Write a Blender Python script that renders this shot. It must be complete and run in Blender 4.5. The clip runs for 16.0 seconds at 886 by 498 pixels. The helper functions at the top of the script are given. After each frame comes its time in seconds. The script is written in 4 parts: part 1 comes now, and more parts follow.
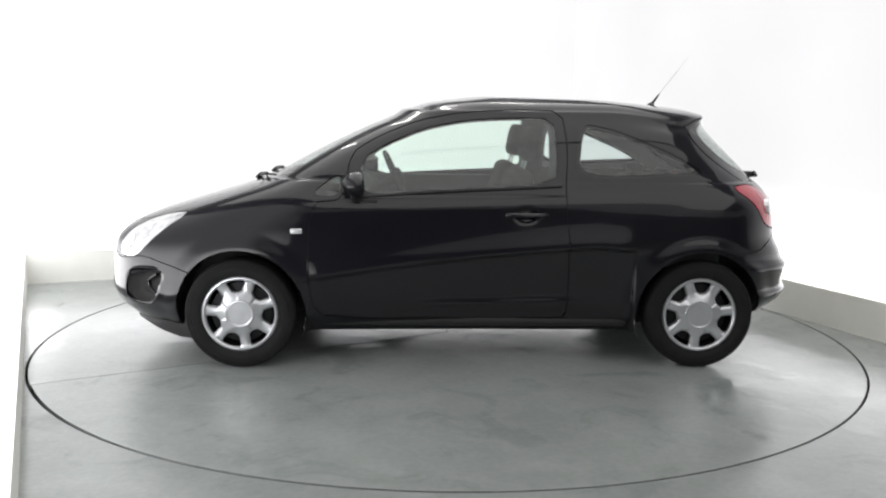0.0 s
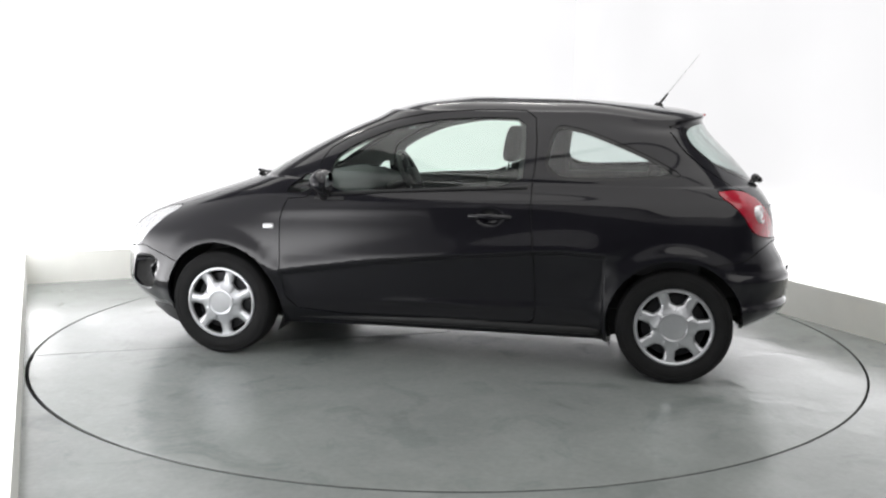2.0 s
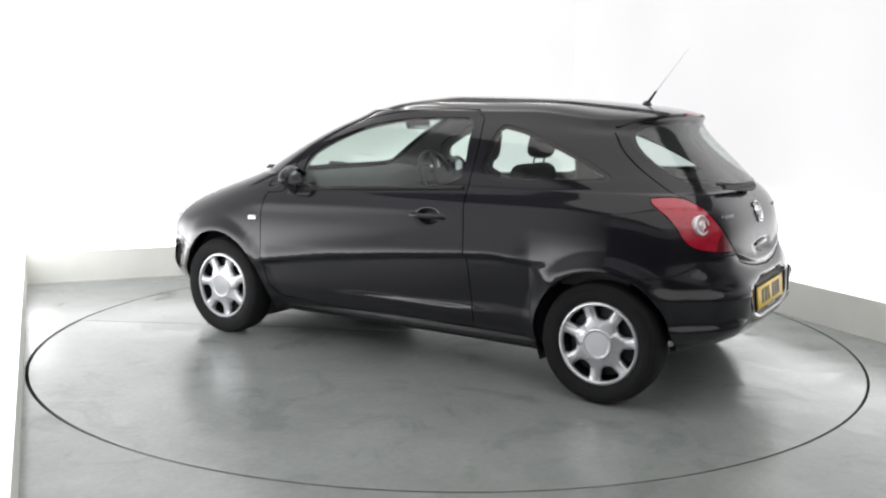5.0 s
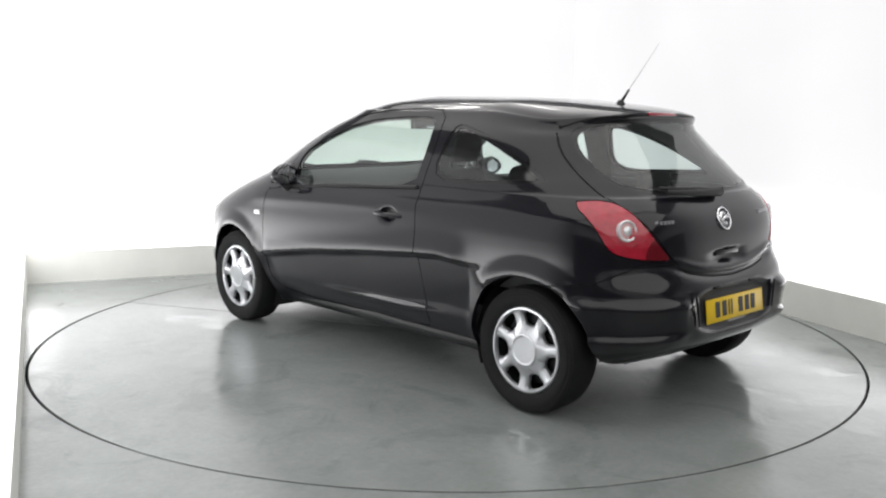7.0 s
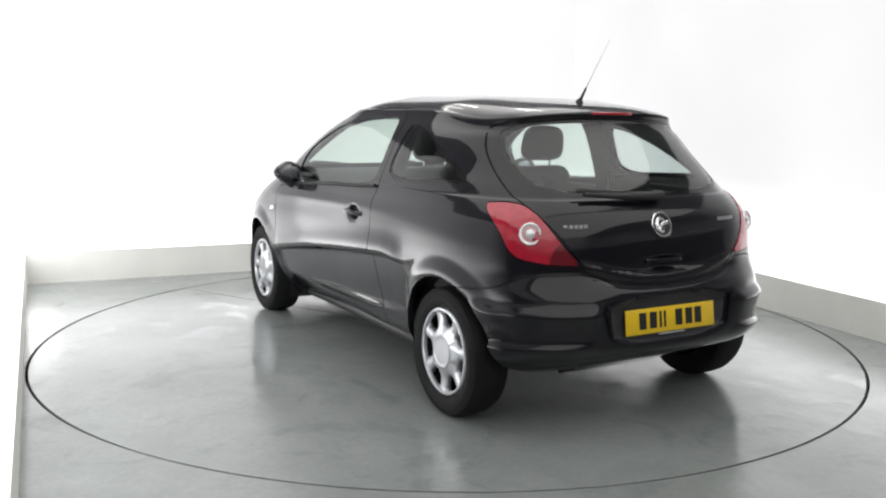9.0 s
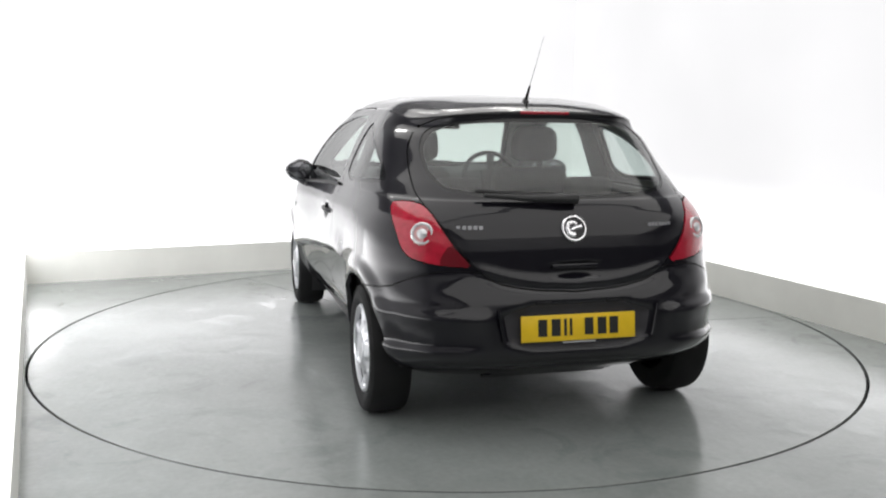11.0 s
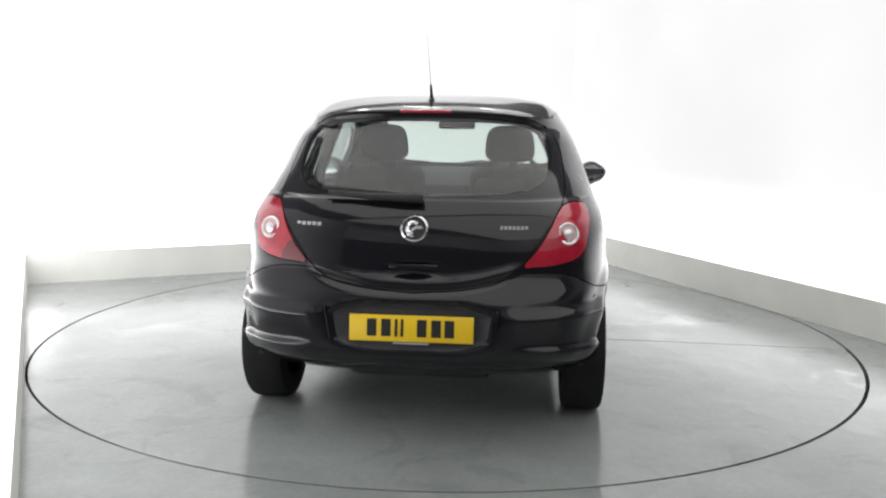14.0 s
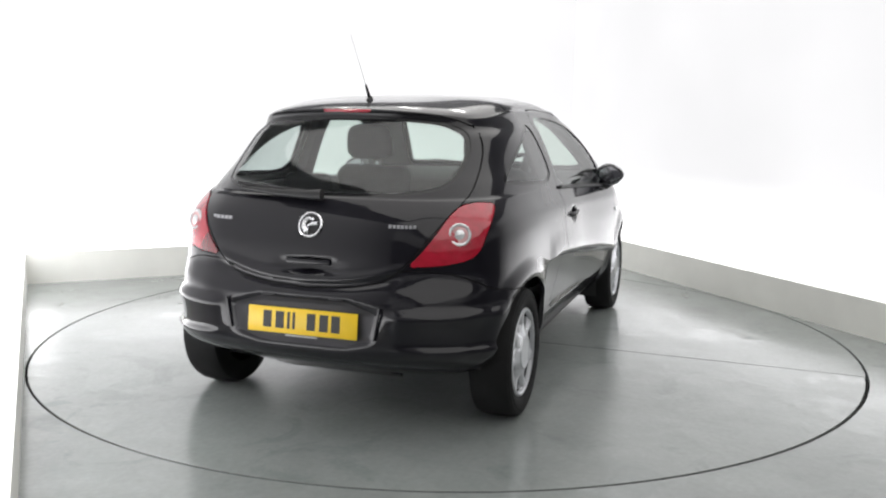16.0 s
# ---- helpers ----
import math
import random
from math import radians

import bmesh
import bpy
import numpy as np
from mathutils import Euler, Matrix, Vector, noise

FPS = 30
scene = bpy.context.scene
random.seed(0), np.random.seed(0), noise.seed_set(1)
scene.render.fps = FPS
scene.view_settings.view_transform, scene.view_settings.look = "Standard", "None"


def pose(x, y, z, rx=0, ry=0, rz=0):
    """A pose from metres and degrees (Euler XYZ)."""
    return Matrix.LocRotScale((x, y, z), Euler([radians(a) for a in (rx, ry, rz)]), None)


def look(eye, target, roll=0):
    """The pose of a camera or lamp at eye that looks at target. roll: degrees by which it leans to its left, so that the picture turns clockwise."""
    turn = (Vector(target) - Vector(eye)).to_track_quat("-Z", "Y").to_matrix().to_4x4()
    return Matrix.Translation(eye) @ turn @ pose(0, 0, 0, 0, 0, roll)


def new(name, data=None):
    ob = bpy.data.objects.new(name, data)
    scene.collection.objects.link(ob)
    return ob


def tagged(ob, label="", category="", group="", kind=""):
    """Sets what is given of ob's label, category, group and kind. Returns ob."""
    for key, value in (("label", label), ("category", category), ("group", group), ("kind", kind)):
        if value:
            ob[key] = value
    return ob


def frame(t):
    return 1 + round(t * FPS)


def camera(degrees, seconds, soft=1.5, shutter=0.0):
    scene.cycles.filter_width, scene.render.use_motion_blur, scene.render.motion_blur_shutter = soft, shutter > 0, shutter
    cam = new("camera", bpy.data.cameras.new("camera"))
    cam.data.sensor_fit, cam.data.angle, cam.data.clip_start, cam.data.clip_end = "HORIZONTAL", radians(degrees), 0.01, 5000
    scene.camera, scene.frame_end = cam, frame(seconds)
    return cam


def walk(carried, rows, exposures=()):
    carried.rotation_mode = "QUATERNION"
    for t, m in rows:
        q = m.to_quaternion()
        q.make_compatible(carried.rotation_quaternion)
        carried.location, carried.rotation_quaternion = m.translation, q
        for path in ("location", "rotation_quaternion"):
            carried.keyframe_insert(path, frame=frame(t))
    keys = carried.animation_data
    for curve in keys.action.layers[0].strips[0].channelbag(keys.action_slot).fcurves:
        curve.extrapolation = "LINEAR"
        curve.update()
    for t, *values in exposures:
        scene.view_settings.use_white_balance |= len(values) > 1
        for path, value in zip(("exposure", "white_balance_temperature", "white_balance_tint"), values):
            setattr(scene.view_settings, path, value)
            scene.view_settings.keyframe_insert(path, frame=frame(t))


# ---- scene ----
cam = camera(52.7, 16.0, soft=2.2)
EYE = (0.0, -5.575, 1.3855)
AIM = (EYE[0] - 0.00544, EYE[1] + 0.98861, EYE[2] - 0.15053)
walk(cam, [(0.0, look(EYE, AIM, 0.69)), (16.0, look(EYE, AIM, 0.69))], [(0.0, 0.0), (16.0, 0.0)])

# ---- light ----
world = bpy.data.worlds.new("studio_dark")
world.use_nodes = True
world.node_tree.nodes["Background"].inputs[0].default_value = (0.55, 0.57, 0.6, 1)
world.node_tree.nodes["Background"].inputs[1].default_value = 0.15
scene.world = world

ROOM = math.radians(24.0)          # the bay stands turned to the camera
U = Vector((math.cos(ROOM), math.sin(ROOM), 0))
V = Vector((-math.sin(ROOM), math.cos(ROOM), 0))


def bay(u, v, z=0.0):
    """A place in the bay: u along the back wall, v towards it."""
    return U * u + V * v + Vector((0, 0, z))


def area_lamp(name, u, v, z, su, sv, watts, colour=(1, 0.985, 0.96)):
    data = bpy.data.lights.new(name, "AREA")
    data.shape, data.size, data.size_y, data.energy, data.color = "RECTANGLE", su, sv, watts, colour
    ob = new(name, data)
    ob.matrix_world = Matrix.Translation(bay(u, v, z)) @ Matrix.Rotation(ROOM, 4, "Z")
    return ob


area_lamp("ceiling_softbox", 0.0, -0.1, 3.42, 4.9, 5.2, 119)
for lu, lv in ((-1.2, 1.9), (-0.4, 1.5), (0.5, 1.9), (1.3, 1.5)):
    area_lamp("ceiling_tube_light", lu, lv, 3.36, 0.06, 0.9, 3.5)
area_lamp("hall_light", 0.3, -5.85, 3.42, 6.6, 6.1, 166)


# ---- materials ----
def material(name, base=(0.5, 0.5, 0.5), rough=0.5, metal=0.0, coat=0.0, spec=0.5, var=0.0, scale=8.0, bump=0.0,
             bump_scale=200.0, rough_var=0.0, glow=0.0):
    m = bpy.data.materials.new(name)
    m.use_nodes = True
    n, l = m.node_tree.nodes, m.node_tree.links
    b = n["Principled BSDF"]
    b.inputs["Base Color"].default_value = (*base, 1)
    b.inputs["Roughness"].default_value = rough
    b.inputs["Metallic"].default_value = metal
    b.inputs["Coat Weight"].default_value = coat
    b.inputs["Coat Roughness"].default_value = 0.05
    b.inputs["Coat IOR"].default_value = 1.43
    b.inputs["Specular IOR Level"].default_value = spec
    tc = n.new("ShaderNodeTexCoord")
    if var or rough_var:
        t = n.new("ShaderNodeTexNoise")
        t.inputs["Scale"].default_value = scale
        t.inputs["Detail"].default_value = 6
        l.new(tc.outputs["Object"], t.inputs["Vector"])
        if var:
            r = n.new("ShaderNodeValToRGB")
            r.color_ramp.elements[0].position, r.color_ramp.elements[1].position = 0.3, 0.7
            r.color_ramp.elements[0].color = (*[c * (1 - var) for c in base], 1)
            r.color_ramp.elements[1].color = (*[min(1, c * (1 + var)) for c in base], 1)
            l.new(t.outputs["Fac"], r.inputs["Fac"])
            l.new(r.outputs["Color"], b.inputs["Base Color"])
        if rough_var:
            q = n.new("ShaderNodeMapRange")
            q.inputs["From Min"].default_value, q.inputs["From Max"].default_value = 0.3, 0.7
            q.inputs["To Min"].default_value, q.inputs["To Max"].default_value = max(0.01, rough - rough_var), rough + rough_var
            l.new(t.outputs["Fac"], q.inputs["Value"])
            l.new(q.outputs["Result"], b.inputs["Roughness"])
    if bump:
        t2 = n.new("ShaderNodeTexNoise")
        t2.inputs["Scale"].default_value = bump_scale
        t2.inputs["Detail"].default_value = 4
        l.new(tc.outputs["Object"], t2.inputs["Vector"])
        bp = n.new("ShaderNodeBump")
        bp.inputs["Strength"].default_value = bump
        bp.inputs["Distance"].default_value = 0.01
        l.new(t2.outputs["Fac"], bp.inputs["Height"])
        l.new(bp.outputs["Normal"], b.inputs["Normal"])
        if coat:
            l.new(bp.outputs["Normal"], b.inputs["Coat Normal"])
    if glow:
        b.inputs["Emission Color"].default_value = (*base, 1)
        b.inputs["Emission Strength"].default_value = glow
    return m


def glass_material(name, tint, gloss=1.0):
    m = bpy.data.materials.new(name)
    m.use_nodes = True
    n, l = m.node_tree.nodes, m.node_tree.links
    n.remove(n["Principled BSDF"])
    tr, gl, mix, lw = (n.new("ShaderNode" + k) for k in ("BsdfTransparent", "BsdfGlossy", "MixShader", "LayerWeight"))
    tr.inputs["Color"].default_value = (*tint, 1)
    gl.inputs["Roughness"].default_value = 0.02
    lw.inputs["Blend"].default_value = 0.5
    pw, ma = n.new("ShaderNodeMath"), n.new("ShaderNodeMath")
    pw.operation, ma.operation = "POWER", "MULTIPLY_ADD"
    pw.inputs[1].default_value, ma.inputs[1].default_value, ma.inputs[2].default_value = 4.0, 0.90 * gloss, 0.080 * gloss
    l.new(lw.outputs["Facing"], pw.inputs[0])
    l.new(pw.outputs[0], ma.inputs[0])
    l.new(ma.outputs[0], mix.inputs[0])
    l.new(tr.outputs[0], mix.inputs[1])
    l.new(gl.outputs[0], mix.inputs[2])
    l.new(mix.outputs[0], n["Material Output"].inputs["Surface"])
    return m


def floor_material(name, base, wet_scale, seed):
    """Grey resin paint, worn and partly wet."""
    m = bpy.data.materials.new(name)
    m.use_nodes = True
    n, l = m.node_tree.nodes, m.node_tree.links
    b = n["Principled BSDF"]
    b.inputs["Specular IOR Level"].default_value = 1.0
    tc = n.new("ShaderNodeTexCoord")
    mp = n.new("ShaderNodeMapping")
    mp.inputs["Location"].default_value = (seed, seed * 0.7, 0)
    l.new(tc.outputs["Object"], mp.inputs["Vector"])

    def tex(scale, detail=5, rough=0.6, warp=0.0):
        t = n.new("ShaderNodeTexNoise")
        t.inputs["Scale"].default_value, t.inputs["Detail"].default_value = scale, detail
        t.inputs["Roughness"].default_value, t.inputs["Distortion"].default_value = rough, warp
        l.new(mp.outputs[0], t.inputs["Vector"])
        return t

    def ramp(src, p0, c0, p1, c1):
        r = n.new("ShaderNodeValToRGB")
        r.color_ramp.elements[0].position, r.color_ramp.elements[1].position = p0, p1
        r.color_ramp.elements[0].color, r.color_ramp.elements[1].color = (*c0, 1), (*c1, 1)
        l.new(src, r.inputs["Fac"])
        return r

    big = tex(1.3, 6, 0.6, 0.4)
    fine = tex(34, 6)
    wet = tex(wet_scale, 4, 0.55, 0.3)
    col = ramp(big.outputs["Fac"], 0.32, [c * 0.9 for c in base], 0.7, [c * 1.1 for c in base])
    grain = ramp(fine.outputs["Fac"], 0.3, (0.93, 0.93, 0.93), 0.7, (1.04, 1.04, 1.04))
    mul = n.new("ShaderNodeMix")
    mul.data_type, mul.blend_type = "RGBA", "MULTIPLY"
    mul.inputs["Factor"].default_value = 1
    l.new(col.outputs[0], mul.inputs[6])
    l.new(grain.outputs[0], mul.inputs[7])
    w = ramp(wet.outputs["Fac"], 0.35, (0.27, 0.27, 0.27), 0.72, (0.15, 0.15, 0.15))
    w.color_ramp.interpolation = "EASE"
    puddle = ramp(tex(2.3, 6, 0.62, 1.2).outputs["Fac"], 0.555, (0, 0, 0), 0.655, (1, 1, 1))
    # wet paint is darker, with drying edges and tyre scuffs
    damp = ramp(puddle.outputs[0], 0.0, (1.02, 1.02, 1.02), 1.0, (0.88, 0.90, 0.895))
    scuff = ramp(tex(4.2, 7, 0.7, 0.8).outputs["Fac"], 0.36, (0.93, 0.945, 0.94), 0.64, (1.03, 1.03, 1.03))
    last = mul
    for r in (damp, scuff):
        k = n.new("ShaderNodeMix")
        k.data_type, k.blend_type = "RGBA", "MULTIPLY"
        k.inputs["Factor"].default_value = 1
        l.new(last.outputs[2], k.inputs[6])
        l.new(r.outputs[0], k.inputs[7])
        last = k
    l.new(last.outputs[2], b.inputs["Base Color"])
    mx = n.new("ShaderNodeMix")
    mx.inputs["B"].default_value = 0.06
    l.new(puddle.outputs[0], mx.inputs["Factor"])
    l.new(w.outputs[0], mx.inputs["A"])
    l.new(mx.outputs[0], b.inputs["Roughness"])
    bp = n.new("ShaderNodeBump")
    bp.inputs["Strength"].default_value, bp.inputs["Distance"].default_value = 0.10, 0.004
    l.new(tex(9, 3).outputs["Fac"], bp.inputs["Height"])
    # the film of water lies uneven
    film = n.new("ShaderNodeBump")
    film.inputs["Strength"].default_value, film.inputs["Distance"].default_value = 0.35, 0.012
    l.new(tex(4.5, 3, 0.5, 0.6).outputs["Fac"], film.inputs["Height"])
    l.new(bp.outputs["Normal"], film.inputs["Normal"])
    l.new(film.outputs["Normal"], b.inputs["Normal"])
    return m


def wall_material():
    """White wall given a glow of its own, raised low down to brighten reflections."""
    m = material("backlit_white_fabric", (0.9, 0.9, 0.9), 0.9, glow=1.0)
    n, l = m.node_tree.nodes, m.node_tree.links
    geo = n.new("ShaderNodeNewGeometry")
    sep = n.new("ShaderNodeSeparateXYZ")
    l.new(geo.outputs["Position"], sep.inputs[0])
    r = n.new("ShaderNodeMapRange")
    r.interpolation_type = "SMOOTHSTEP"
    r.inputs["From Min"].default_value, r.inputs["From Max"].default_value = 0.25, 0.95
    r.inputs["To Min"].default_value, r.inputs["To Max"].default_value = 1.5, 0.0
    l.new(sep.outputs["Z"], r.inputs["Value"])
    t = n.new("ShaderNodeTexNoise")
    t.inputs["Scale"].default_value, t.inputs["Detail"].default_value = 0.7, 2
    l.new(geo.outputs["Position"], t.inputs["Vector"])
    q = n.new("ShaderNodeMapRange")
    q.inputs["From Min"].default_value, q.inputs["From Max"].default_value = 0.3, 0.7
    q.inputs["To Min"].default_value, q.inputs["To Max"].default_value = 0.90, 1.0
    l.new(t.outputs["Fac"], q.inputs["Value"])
    # the foot glow is boosted on the left wall for the car's reflections
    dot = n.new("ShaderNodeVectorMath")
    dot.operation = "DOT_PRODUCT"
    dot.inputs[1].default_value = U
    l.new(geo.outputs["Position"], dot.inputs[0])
    left_boost = n.new("ShaderNodeMapRange")
    left_boost.interpolation_type = "SMOOTHSTEP"
    left_boost.inputs["From Min"].default_value, left_boost.inputs["From Max"].default_value = -2.45, -2.2
    left_boost.inputs["To Min"].default_value, left_boost.inputs["To Max"].default_value = 3.3, 1.0
    l.new(dot.outputs["Value"], left_boost.inputs["Value"])
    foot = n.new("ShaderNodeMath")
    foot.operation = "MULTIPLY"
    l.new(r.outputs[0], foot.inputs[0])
    l.new(left_boost.outputs[0], foot.inputs[1])
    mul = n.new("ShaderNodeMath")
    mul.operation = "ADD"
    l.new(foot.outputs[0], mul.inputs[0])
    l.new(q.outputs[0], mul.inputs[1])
    # the glow is set a little duller towards the right-hand side wall
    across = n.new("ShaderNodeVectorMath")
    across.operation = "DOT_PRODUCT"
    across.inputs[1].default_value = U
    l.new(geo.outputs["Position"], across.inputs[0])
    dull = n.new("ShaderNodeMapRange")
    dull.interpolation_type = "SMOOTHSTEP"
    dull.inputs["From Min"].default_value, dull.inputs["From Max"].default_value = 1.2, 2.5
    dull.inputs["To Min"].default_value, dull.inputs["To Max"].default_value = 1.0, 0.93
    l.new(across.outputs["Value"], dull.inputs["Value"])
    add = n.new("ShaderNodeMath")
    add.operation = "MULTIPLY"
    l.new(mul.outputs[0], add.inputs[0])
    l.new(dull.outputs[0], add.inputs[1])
    # the glow is faded at the walls' open ends to soften reflections
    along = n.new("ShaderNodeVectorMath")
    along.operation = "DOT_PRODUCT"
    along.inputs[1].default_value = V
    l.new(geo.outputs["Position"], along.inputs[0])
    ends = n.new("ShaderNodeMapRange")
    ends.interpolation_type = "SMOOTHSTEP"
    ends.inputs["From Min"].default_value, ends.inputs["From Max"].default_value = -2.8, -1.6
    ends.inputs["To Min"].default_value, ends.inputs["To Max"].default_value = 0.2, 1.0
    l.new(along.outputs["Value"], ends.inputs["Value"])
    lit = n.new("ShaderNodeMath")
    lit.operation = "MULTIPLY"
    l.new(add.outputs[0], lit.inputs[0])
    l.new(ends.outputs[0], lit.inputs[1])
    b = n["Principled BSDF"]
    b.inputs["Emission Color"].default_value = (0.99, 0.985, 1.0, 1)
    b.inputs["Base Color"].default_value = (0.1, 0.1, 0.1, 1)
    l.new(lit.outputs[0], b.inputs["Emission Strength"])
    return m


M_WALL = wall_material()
M_KERB = material("white_painted_board", (0.78, 0.78, 0.74), 0.5, var=0.05, scale=3, bump=0.05)
M_FLOOR = floor_material("grey_resin_floor", (0.232, 0.249, 0.242), 1.2, 3.1)
M_DISC = floor_material("grey_resin_turntable", (0.232, 0.249, 0.242), 0.9, 8.4)
M_DARK = material("grey_painted_ceiling", (0.36, 0.36, 0.37), 0.8, var=0.2)
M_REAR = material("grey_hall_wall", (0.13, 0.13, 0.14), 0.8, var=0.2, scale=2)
M_PALE = material("white_unseen_wall", (0.78, 0.78, 0.79), 0.7, var=0.05, scale=2)
M_GAP = material("black_gap", (0.01, 0.01, 0.01), 0.8)
M_PAINT = material("black_car_paint", (0.0060, 0.0056, 0.0086), 0.3, coat=1.0, spec=0.06, rough_var=0.02, scale=3, bump=0.012, bump_scale=14)
M_PLASTIC = material("black_plastic", (0.012, 0.012, 0.013), 0.5, var=0.15, bump=0.1)
M_BAY = material("matte_grey_plastic", (0.026, 0.025, 0.030), 0.55, var=0.1, bump=0.1)
M_TRIM = material("dark_grey_trim", (0.034, 0.035, 0.037), 0.7, var=0.15, bump=0.1)
M_LINER = material("pale_grey_lining_cloth", (0.30, 0.31, 0.30), 0.95, var=0.06, scale=40, bump=0.15, bump_scale=400)
M_CLOTH = material("charcoal_seat_cloth", (0.015, 0.0155, 0.017), 0.95, var=0.3, scale=60, bump=0.3, bump_scale=400)
M_TYRE = material("tyre_rubber", (0.0065, 0.0065, 0.007), 0.8, spec=0.3, var=0.3, scale=12, bump=0.1)
M_SILVER = material("silver_wheel_paint", (0.52, 0.53, 0.55), 0.28, metal=0.7, var=0.05, scale=20)
M_ROD = material("grey_aerial", (0.40, 0.40, 0.41), 0.5)
M_SEAL = material("rubber_seal", (0.012, 0.012, 0.012), 0.8, var=0.1)
M_CHROME = material("chrome", (0.85, 0.85, 0.87), 0.08, metal=1.0)
M_STEEL = material("dark_steel", (0.02, 0.02, 0.022), 0.5, metal=0.7, var=0.2)
M_RED = material("red_lens", (0.37, 0.008, 0.026), 0.12, coat=1.0, var=0.15, scale=30, bump=0.12, bump_scale=26)
M_PINK = material("pale_pink_lens", (0.62, 0.36, 0.36), 0.15, coat=1.0)
M_DKRED = material("dark_red_lens", (0.13, 0.004, 0.010), 0.12, coat=1.0)
M_CLEAR = material("clear_lamp_glass", (0.75, 0.76, 0.78), 0.12, metal=0.4, coat=1.0, var=0.25, scale=25)
M_YELLOW = material("yellow_plate", (0.78, 0.52, 0.015), 0.35, var=0.04, scale=20)
M_INK = material("black_ink", (0.012, 0.012, 0.012), 0.5)
M_GLASS = glass_material("green_tinted_glass", (0.86, 0.95, 0.90))
M_REARGLASS = glass_material("rear_tinted_glass", (0.80, 0.86, 0.84))
M_FRIT = material("black_glass_border", (0.006, 0.006, 0.007), 0.06, spec=0.5)
M_SATIN = material("satin_grey_metal", (0.45, 0.45, 0.47), 0.4, metal=0.8)
M_MIRROR = material("mirror_glass", (0.5, 0.5, 0.53), 0.03, metal=1.0)


# ---- mesh helpers ----
def mesh_object(name, verts, faces, mat, parent=None, label="", smooth=False, normals=None):
    me = bpy.data.meshes.new(name)
    me.from_pydata([tuple(v) for v in verts], [], [tuple(f) for f in faces])
    me.validate()
    me.materials.append(mat)
    if smooth:
        me.shade_smooth()
    if normals is not None and len(normals) == len(me.vertices):
        me.normals_split_custom_set_from_vertices([tuple(q) for q in normals])
    ob = new(name, me)
    if parent is not None:
        ob.parent = parent
    if label:
        tagged(ob, label)
    return ob


def part(name, bm, mat, parent, label="", smooth=True, angle=35):
    me = bpy.data.meshes.new(name)
    bmesh.ops.recalc_face_normals(bm, faces=bm.faces)
    if smooth:
        for f in bm.faces:
            f.smooth = True
        for e in bm.edges:
            if len(e.link_faces) == 2 and e.calc_face_angle(0) > radians(angle):
                e.smooth = False
    bm.to_mesh(me)
    bm.free()
    me.materials.append(mat)
    ob = new(name, me)
    if parent is not None:
        ob.parent = parent
    if label:
        tagged(ob, label)
    return ob


def box(bm, m, sx, sy, sz, bevel=0.0, seg=2):
    r = bmesh.ops.create_cube(bm, size=1.0, matrix=m @ Matrix.Diagonal((sx, sy, sz, 1)))
    if bevel:
        es = list({e for v in r["verts"] for e in v.link_edges})
        bmesh.ops.bevel(bm, geom=es, offset=bevel, segments=seg, profile=0.5, affect="EDGES")


def cylinder(bm, m, r1, r2, depth, seg=32):
    bmesh.ops.create_cone(bm, cap_ends=True, segments=seg, radius1=r1, radius2=r2, depth=depth, matrix=m)


def lathe(bm, profile, seg=64, m=None, close=False):
    """Turns (radius, height) pairs round the z axis."""
    m = m or Matrix()
    rings = []
    for r, h in profile:
        rings.append([bm.verts.new(m @ Vector((r * math.cos(2 * math.pi * i / seg), r * math.sin(2 * math.pi * i / seg), h)))
                      for i in range(seg)])
    pairs = list(zip(rings, rings[1:])) + ([(rings[-1], rings[0])] if close else [])
    for a, b in pairs:
        for i in range(seg):
            j = (i + 1) % seg
            bm.faces.new((a[i], a[j], b[j], b[i]))
    return rings


def tube(bm, pts, radius, seg=10, taper=None):
    pts = [Vector(p) for p in pts]
    rings = []
    for i, p in enumerate(pts):
        d = (pts[min(i + 1, len(pts) - 1)] - pts[max(i - 1, 0)]).normalized()
        q = d.to_track_quat("Z", "Y")
        r = radius if taper is None else radius + (taper - radius) * i / (len(pts) - 1)
        rings.append([bm.verts.new(p + q @ Vector((r * math.cos(2 * math.pi * k / seg), r * math.sin(2 * math.pi * k / seg), 0)))
                      for k in range(seg)])
    for a, b in zip(rings, rings[1:]):
        for k in range(seg):
            bm.faces.new((a[k], a[(k + 1) % seg], b[(k + 1) % seg], b[k]))
    bm.faces.new(rings[0][::-1])
    bm.faces.new(rings[-1])


def thing(name, label, category, group=""):
    return tagged(new(name), label, category, group)


# ---- the bay ----
def slab(name, u0, u1, v0, v1, z0, z1, mat, label, yaw=0.0):
    """A board of the bay; yaw turns it about the middle of its length, in degrees."""
    bm = bmesh.new()
    box(bm, Matrix.Translation(bay((u0 + u1) / 2, (v0 + v1) / 2, (z0 + z1) / 2)) @ Matrix.Rotation(ROOM + radians(yaw), 4, "Z"), u1 - u0, v1 - v0, z1 - z0)
    return tagged(part(name, bm, mat, None, smooth=False), label, kind="structure")


R_DISC = 2.434
WU, WV, WH, WB = 2.485, 2.64, 3.5, -9.0
WT = 2.5                           # top of the white walls


